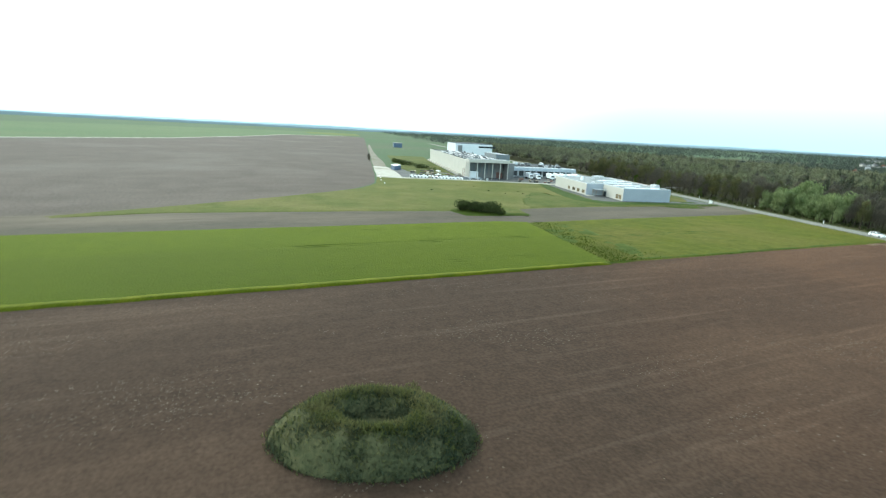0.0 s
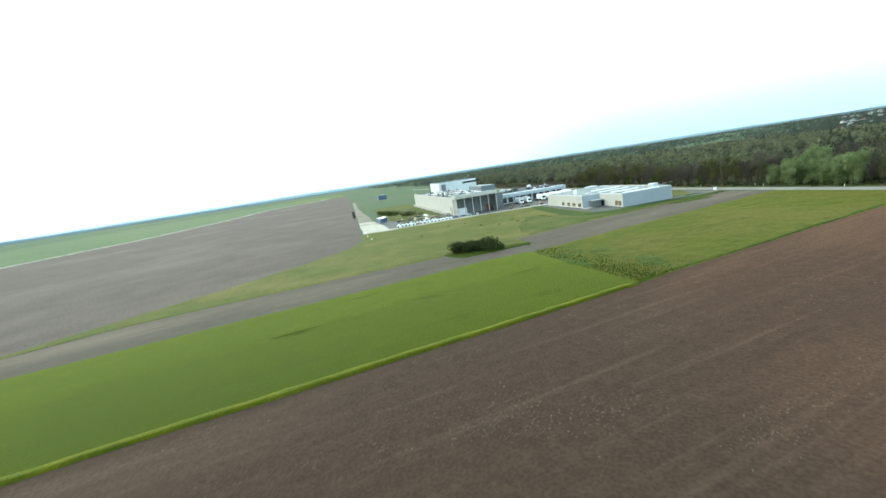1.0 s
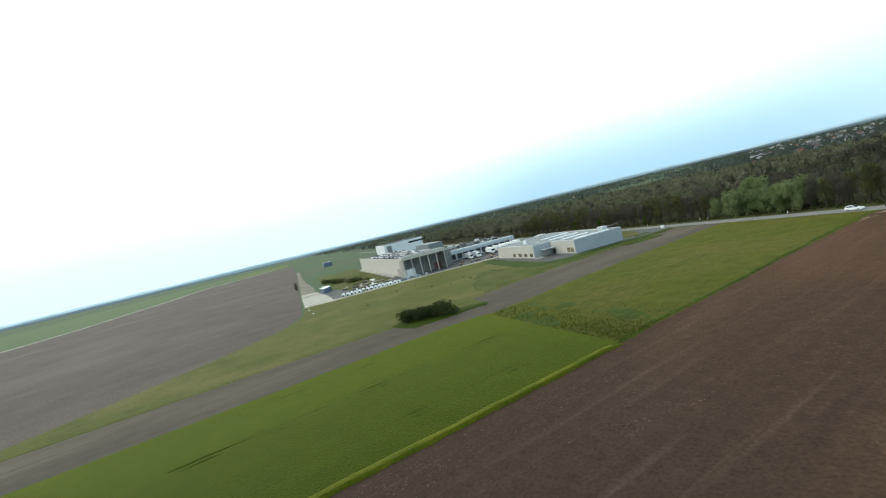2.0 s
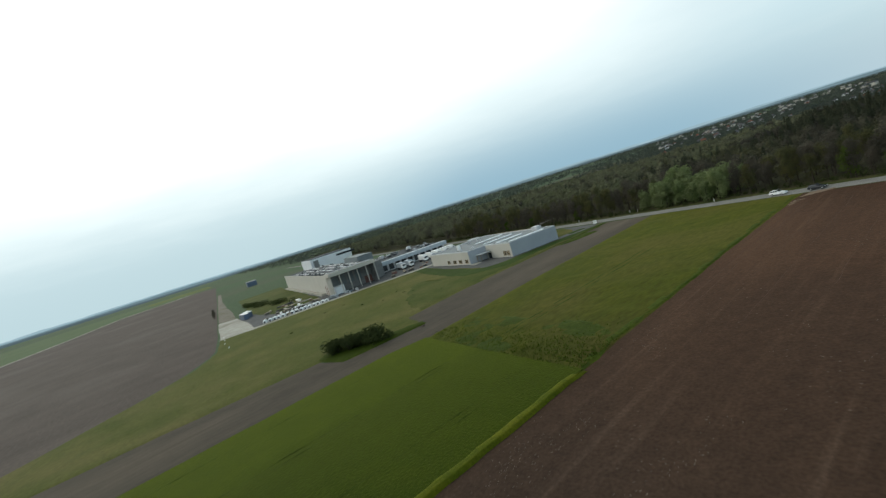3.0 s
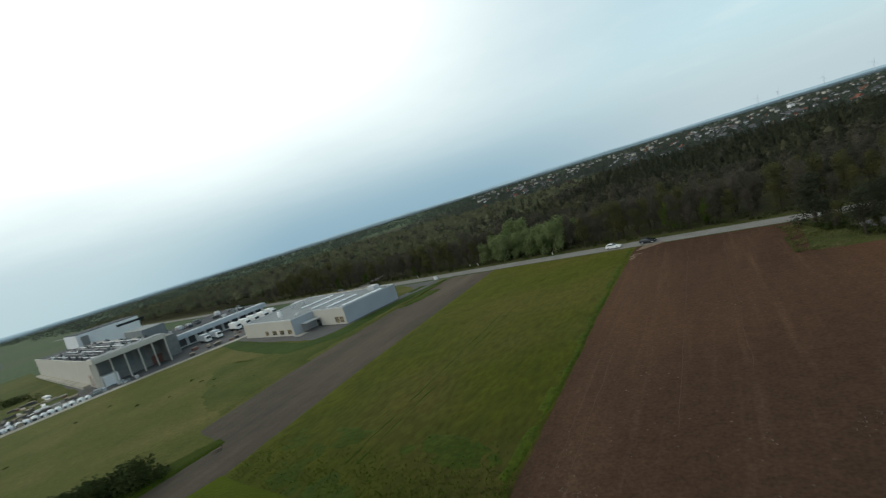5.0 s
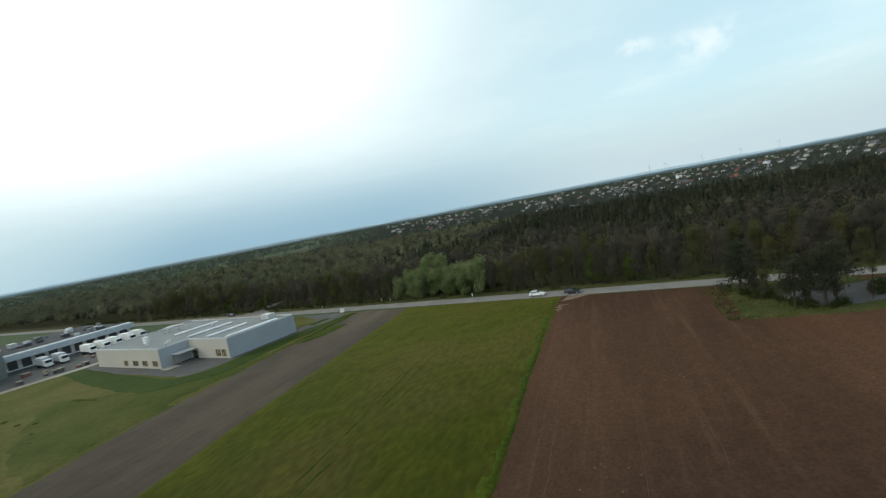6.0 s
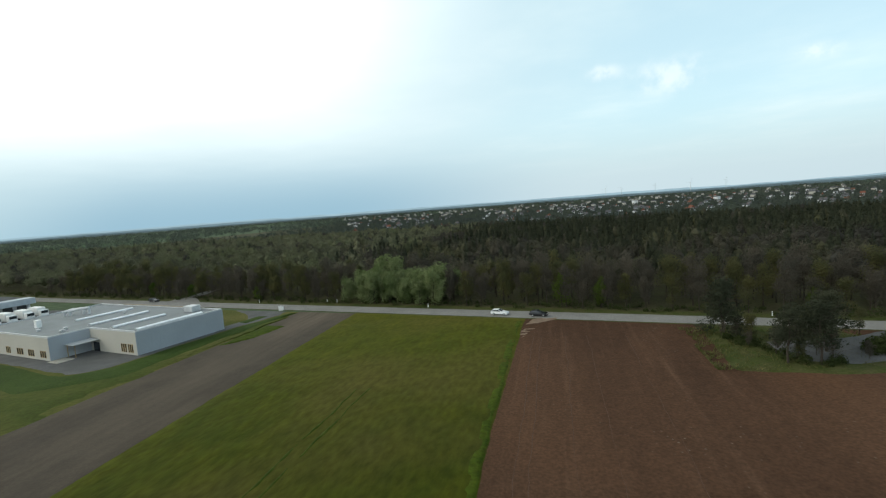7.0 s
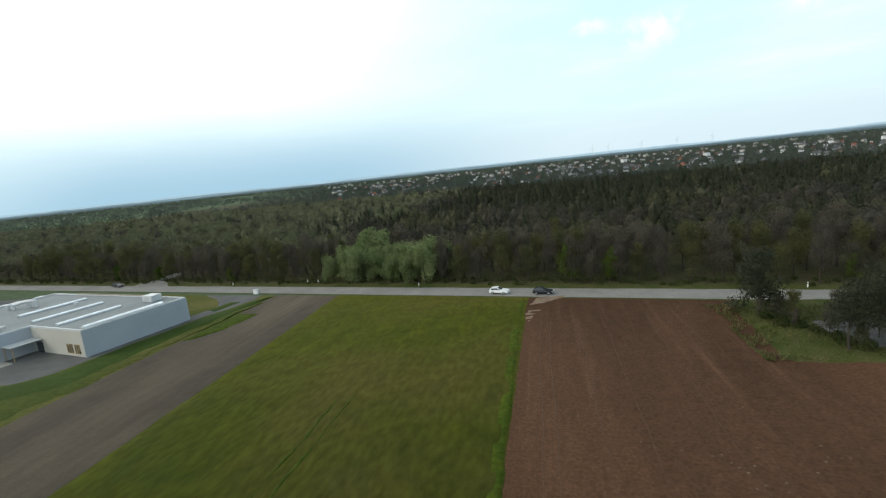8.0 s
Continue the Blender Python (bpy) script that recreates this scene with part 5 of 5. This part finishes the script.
        V += [(x - dx, y - dy, 0.165), (x + dx, y + dy, 0.165), (x + dy * w / l * 2.5, y - dx * w / l * 2.5, 0.175)]
    F = [(k, k + 1, k + 2) for k in range(0, len(V), 3)]
    tagged(link_mesh("straw", V, F, M["straw"]), "scattered pale straw on the ploughed soil", "straw", "", "stuff")
    # dry tufts under the pines
    V = []
    for _ in range(5000):
        x, y = 32 + 30 * rt.rand() ** 1.6, rt.uniform(-29, -4)
        if y < -29 + (x - 44) * 0.22 or noise.noise((x * 0.3, y * 0.3, 1.0)) < -0.15:
            continue
        l, w, a = rt.uniform(0.1, 0.35), rt.uniform(0.06, 0.16), rt.uniform(0, 6.28)
        dx, dy = math.cos(a) * w, math.sin(a) * w
        V += [(x - dx, y - dy, 0.25), (x + dx, y + dy, 0.25), (x - dy * 1.5 + rt.normal() * 0.1, y + dx * 1.5, 0.35 + l)]
    F = [(k, k + 1, k + 2) for k in range(0, len(V), 3)]
    tagged(link_mesh("dry_grass", V, F, M["dry_tufts"]), "yellowish dry grass under the pines", "grass", "", "stuff")
    # low dark clumps in the pasture
    rng = random.Random(92)
    c, r = [], []
    for k in range(11):
        c.append((rng.uniform(-150, -84), rng.uniform(-100, -48), 0.2))
        w = rng.uniform(0.3, 0.8)
        r.append((w, w, 0.25))
    v, f = clump_cloud(rng, c, r, 700, 0.35, 0.5, 0.5)
    tagged(link_mesh("weeds", v, f, M["shrub"]), "low dark weeds scattered over the pasture", "weeds", "", "stuff")
    # rank weeds where crop and meadow meet
    def blades(name, n, place, high, wide, mat, label, category):
        W = []
        for _ in range(n):
            x, y, k = place()
            if k < 0:
                continue
            l, w, a = high * k * rt.uniform(0.5, 1.2), wide * rt.uniform(0.6, 1.4), rt.uniform(0, 6.28)
            dx, dy = math.cos(a) * w, math.sin(a) * w
            W += [(x - dx, y - dy, 0.25), (x + dx, y + dy, 0.25), (x + rt.normal() * l * 0.5, y + rt.normal() * l * 0.5, 0.36 + l)]
        tagged(link_mesh(name, W, [(i, i + 1, i + 2) for i in range(0, len(W), 3)], M[mat]), label, category, "", "stuff")

    def in_weeds():
        x = -46 * rt.rand() ** 1.3 - 1
        mid = -102.5 + 0.02 * x - 0.13 * (x + 1)
        y = mid + rt.normal() * 4.2 + 1.5
        k = 0.75 + 0.9 * noise.noise((x * 0.22, y * 0.22, 3.3)) - 0.012 * -x
        return x, y, k if y > -106.5 - 0.17 * (x + 0.6) else -1

    blades("rank_weeds", 3500, in_weeds, 0.22, 0.10, "weed_blades", "tall dark weeds between crop and meadow", "weeds")


build_roadside()


# ---- town beyond the forest ----
def build_house(variant):
    w, d, h, roof_h, wall, tiles, label = variant
    t = empty("house", None, label, "house")
    box_part("wall", (-w / 2, w / 2, -d / 2, d / 2, -0.2, h), M[wall], t)
    bm = bmesh.new()
    e = 0.4
    q = [(-w / 2 - e, -d / 2 - e, h + .004), (w / 2 + e, -d / 2 - e, h + .004), (w / 2 + e, d / 2 + e, h + .004), (-w / 2 - e, d / 2 + e, h + .004)]
    b = [bm.verts.new(v) for v in q]
    r = [bm.verts.new((-w / 2 - e, 0, h + roof_h)), bm.verts.new((w / 2 + e, 0, h + roof_h))]
    bm.faces.new(b[::-1])
    bm.faces.new((b[0], b[1], r[1], r[0]))
    bm.faces.new((b[2], b[3], r[0], r[1]))
    bm.faces.new((b[1], b[2], r[1]))
    bm.faces.new((b[3], b[0], r[0]))
    roof = part("roof", bm, M[tiles], t)
    box_part("chimney", (w * 0.2, w * 0.2 + 0.7, -0.35, 0.35, h + roof_h * 0.5, h + roof_h + 0.9), M["tile_red"], roof)
    for x in (-w * 0.3, 0, w * 0.3):
        box_part("window", (x - 0.6, x + 0.6, -d / 2 - 0.05, -d / 2 - 0.003, 1.0, 2.4), M["glass"], t)
    return t


def build_town():
    rng = random.Random(17)
    variants = [
        (8.0, 8, 5.8, 3.2, "wall_white", "tile_red", "white two-storey house with red tiled roof"),
        (8.5, 7.5, 5.4, 3.8, "wall_white", "tile_grey", "white two-storey house with grey tiled roof"),
        (7.5, 8, 5.8, 3.0, "wall_cream", "tile_red", "cream house with red tiled roof"),
        (11, 8, 7.4, 2.2, "wall_white", "tile_grey", "tall white house with shallow grey roof"),
        (8, 8, 5.8, 3.5, "wall_grey", "tile_grey", "grey house with dark tiled roof"),
        (30, 12, 13.0, 1.5, "wall_white", "tile_grey", "long white apartment block over the trees"),
    ]
    protos = [build_house(v) for v in variants]
    used = set()
    spots = []
    while len(spots) < 285:
        az = radians(rng.uniform(-44, 24))
        dist = rng.uniform(570, 1150) if rng.random() < 0.75 else rng.uniform(1000, 1700)
        x, y = 7 - math.sin(az) * dist, -104 + math.cos(az) * dist
        if y < road_y(x) + 372 or noise.noise((az * 9, dist * 0.006, 5.0)) < rng.uniform(-0.45, 0.15) or any((x - a) ** 2 + (y - b) ** 2 < 260 for a, b in spots):
            continue
        spots.append((x, y))
    blocks = [(7 - math.sin(radians(a)) * d, -104 + math.cos(radians(a)) * d) for a, d in ((-31, 1010), (-33, 1060), (-35.5, 980), (-27, 1080), (-17, 1000), (-9, 1120))]
    for x, y in spots + blocks:
        s0 = rng.uniform(0.68, 0.9)
        k = 5 if (x, y) in blocks else rng.choices(range(5), (1.1, 3.0, 0.6, 1.4, 1.4))[0]
        m = Matrix.Translation((x, y, 0)) @ Matrix.Rotation(rng.choice((0, 1.57)) + rng.uniform(-0.6, 0.6), 4, "Z") @ Matrix.Diagonal((s0, s0, s0 * 1.15, 1))
        if k not in used:
            used.add(k)
            protos[k].matrix_basis = m
            tagged(protos[k], group="houses of the town")
        else:
            tagged(copy_thing(protos[k], m), group="houses of the town")
    # the small far houses beyond them
    for name, mat, wall_h, lbl in (("far_houses", "wall_cream", 1.0, "crowd of small pale houses in the far town"), ("far_roofs", "tile_grey", 0.0, "grey and red roofs of the far town")):
        r2 = random.Random(23)
        V, F = [], []
        for k in range(210):
            az = radians(r2.uniform(-46, 26))
            dist = r2.uniform(1000, 2300)
            c = Vector((7 - math.sin(az) * dist, -104 + math.cos(az) * dist, 0))
            a, w, d, h = r2.uniform(0, 3.1), r2.uniform(2.8, 4.4), r2.uniform(2.6, 3.8), r2.uniform(5.0, 9.0)
            if c.y < road_y(c.x) + 372:
                continue
            u, v = Vector((math.cos(a), math.sin(a), 0)), Vector((-math.sin(a), math.cos(a), 0))
            z0, z1 = (-0.2, h) if wall_h else (h + 0.01, h + 0.2)
            e = 0.0 if wall_h else 0.35
            b = len(V)
            for z in (z0, z1):
                V += [c + u * (w + e) * i + v * (d + e) * j + Vector((0, 0, z)) for i, j in ((-1, -1), (1, -1), (1, 1), (-1, 1))]
            F += [(b, b + 1, b + 5, b + 4), (b + 1, b + 2, b + 6, b + 5), (b + 2, b + 3, b + 7, b + 6), (b + 3, b, b + 4, b + 7)]
            if wall_h:
                F.append((b + 4, b + 5, b + 6, b + 7))
            else:
                V += [c - u * (w + e) + Vector((0, 0, h + 2.4)), c + u * (w + e) + Vector((0, 0, h + 2.4))]
                F += [(b + 4, b + 5, b + 9, b + 8), (b + 6, b + 7, b + 8, b + 9), (b + 5, b + 6, b + 9), (b + 7, b + 4, b + 8)]
        tagged(link_mesh(name, V, F, M[mat]), lbl, "houses", "", "stuff")
    # trees among the houses and out to the horizon
    nr = np.random.RandomState(9)

    def az_far(x, y):
        return x < -400

    vs = []
    n = 38000
    az = np.radians(np.where(nr.rand(n) < 0.62, nr.uniform(-52, 30, n), nr.uniform(30, 100, n)))
    dist = 430 + 2700 * nr.rand(n) ** 1.7
    town = nr.rand(n) < 0.30
    az = np.where(town, np.radians(nr.uniform(-46, 26, n)), az)
    dist = np.where(town, nr.uniform(440, 1500, n), dist)
    X, Y = 7 - np.sin(az) * dist, -104 + np.cos(az) * dist
    for x, y, d in zip(X, Y, dist):
        if y < road_y(x) + (366 if x > -700 else 30):
            continue
        if az_far(x, y) and noise.noise((x * 0.004, y * 0.004, 0)) < -0.3:
            continue
        k = 18
        built = d > 545 and y < 1700 and -500 < x < 800
        h = nr.uniform(3.0, 6.5) if built else nr.uniform(6, 10)
        w = nr.uniform(2.0, 3.6) if built else nr.uniform(2.5, 4.5) * (1 + d / 2500)
        q = nr.normal(size=(k, 3))
        q /= np.linalg.norm(q, axis=1)[:, None]
        o = np.array([x, y, h * 0.55]) + q * np.array([w, w, h * 0.45])
        a, b = nr.normal(size=(2, k, 3)) * 1.1 * (1 + d / 2500)
        vs.append(np.stack([o - a * 0.5, o + a * 0.5 + b * 0.3, o + b * 0.7], 1).reshape(-1, 3))
    vs = np.concatenate(vs)
    link = bpy.data.meshes.new("tree_belt")
    link.from_pydata(vs.tolist(), [], np.arange(len(vs)).reshape(-1, 3).tolist())
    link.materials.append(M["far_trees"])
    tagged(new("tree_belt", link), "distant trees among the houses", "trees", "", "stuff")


build_town()


# ---- hills at the horizon ----
# Rings that glow on their own: aerial haze is painted into their emission.
def build_backdrop(name, label, colour, radius, base, wave, seed):
    m = bpy.data.materials.new(name)
    m.use_nodes = True
    nt = m.node_tree
    nt.nodes.clear()
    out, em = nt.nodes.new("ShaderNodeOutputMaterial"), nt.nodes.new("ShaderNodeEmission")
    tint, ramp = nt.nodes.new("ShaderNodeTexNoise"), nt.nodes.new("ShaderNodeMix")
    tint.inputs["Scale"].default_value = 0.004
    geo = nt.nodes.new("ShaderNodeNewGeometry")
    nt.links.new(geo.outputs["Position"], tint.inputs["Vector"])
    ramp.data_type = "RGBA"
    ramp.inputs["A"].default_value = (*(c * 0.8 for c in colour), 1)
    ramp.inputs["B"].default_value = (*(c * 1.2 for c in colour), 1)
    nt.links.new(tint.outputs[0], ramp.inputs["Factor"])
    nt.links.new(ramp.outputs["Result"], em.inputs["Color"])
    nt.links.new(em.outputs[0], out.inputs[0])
    verts, faces = [], []
    n = 480
    for k in range(n):
        a = 2 * math.pi * k / n
        u, v = math.cos(a), math.sin(a)
        h = base + wave * noise.noise((u * 4, v * 4, seed)) + wave * 0.5 * noise.noise((u * 22, v * 22, seed)) + wave * 0.25 * noise.noise((u * 70, v * 70, seed))
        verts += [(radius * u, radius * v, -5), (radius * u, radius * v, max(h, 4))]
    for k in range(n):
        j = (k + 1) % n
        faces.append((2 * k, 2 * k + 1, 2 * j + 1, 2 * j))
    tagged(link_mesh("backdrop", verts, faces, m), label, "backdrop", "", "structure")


# each ring outwards is paler and bluer, as haze would make it
build_backdrop("hazy_hills", "low hills on the horizon, glowing in painted blue haze", (0.30, 0.42, 0.50), 4850, 31, 12, 5.0)
build_backdrop("hazy_woods", "wooded ridges under the hills, blued by painted haze", (0.155, 0.225, 0.265), 4200, 19, 8, 2.0)
build_backdrop("hazed_far_woods", "distant wooded land before the hills, tinted with painted haze", (0.085, 0.120, 0.138), 3500, 12, 7, 8.0)


# ---- wind turbines far off ----
def build_turbines():
    rng = random.Random(3)
    proto = None
    for x, y in TURBINES:
        m = Matrix.Translation((x, y, -1)) @ Matrix.Rotation(rng.uniform(-0.4, 0.4), 4, "Z")
        if proto is None:
            proto = empty("wind_turbine", m, "white three-bladed wind turbine on the horizon", "wind turbine", "wind farm")
            part("tower", tube(bmesh.new(), (0, 0, 0), (0, 0, 74), 1.5, 0.9, 10), M["turbine"], proto)
            box_part("nacelle", (-1.4, 1.4, -3, 4, 72.8, 75.6), M["turbine"], proto, "", 0.5)
            for k in range(3):
                a = 0.4 + k * 2.094
                tip = Vector((math.sin(a) * 33, -3.6, 74 + math.cos(a) * 33))
                part("blade", tube(bmesh.new(), (0, -3.6, 74), tip, 0.9, 0.2, 6), M["turbine"], proto)
        else:
            copy_thing(proto, m)


TURBINES = ((440, 4075), (560, 4061), (811, 4020), (1057, 3964), (1285, 3899))
build_turbines()

# prototypes of trees that were not planted
for trees in PROTO.values():
    for tree in trees:
        if tree.name not in USED:
            for piece in (*tree.children_recursive, tree):
                bpy.data.objects.remove(piece)
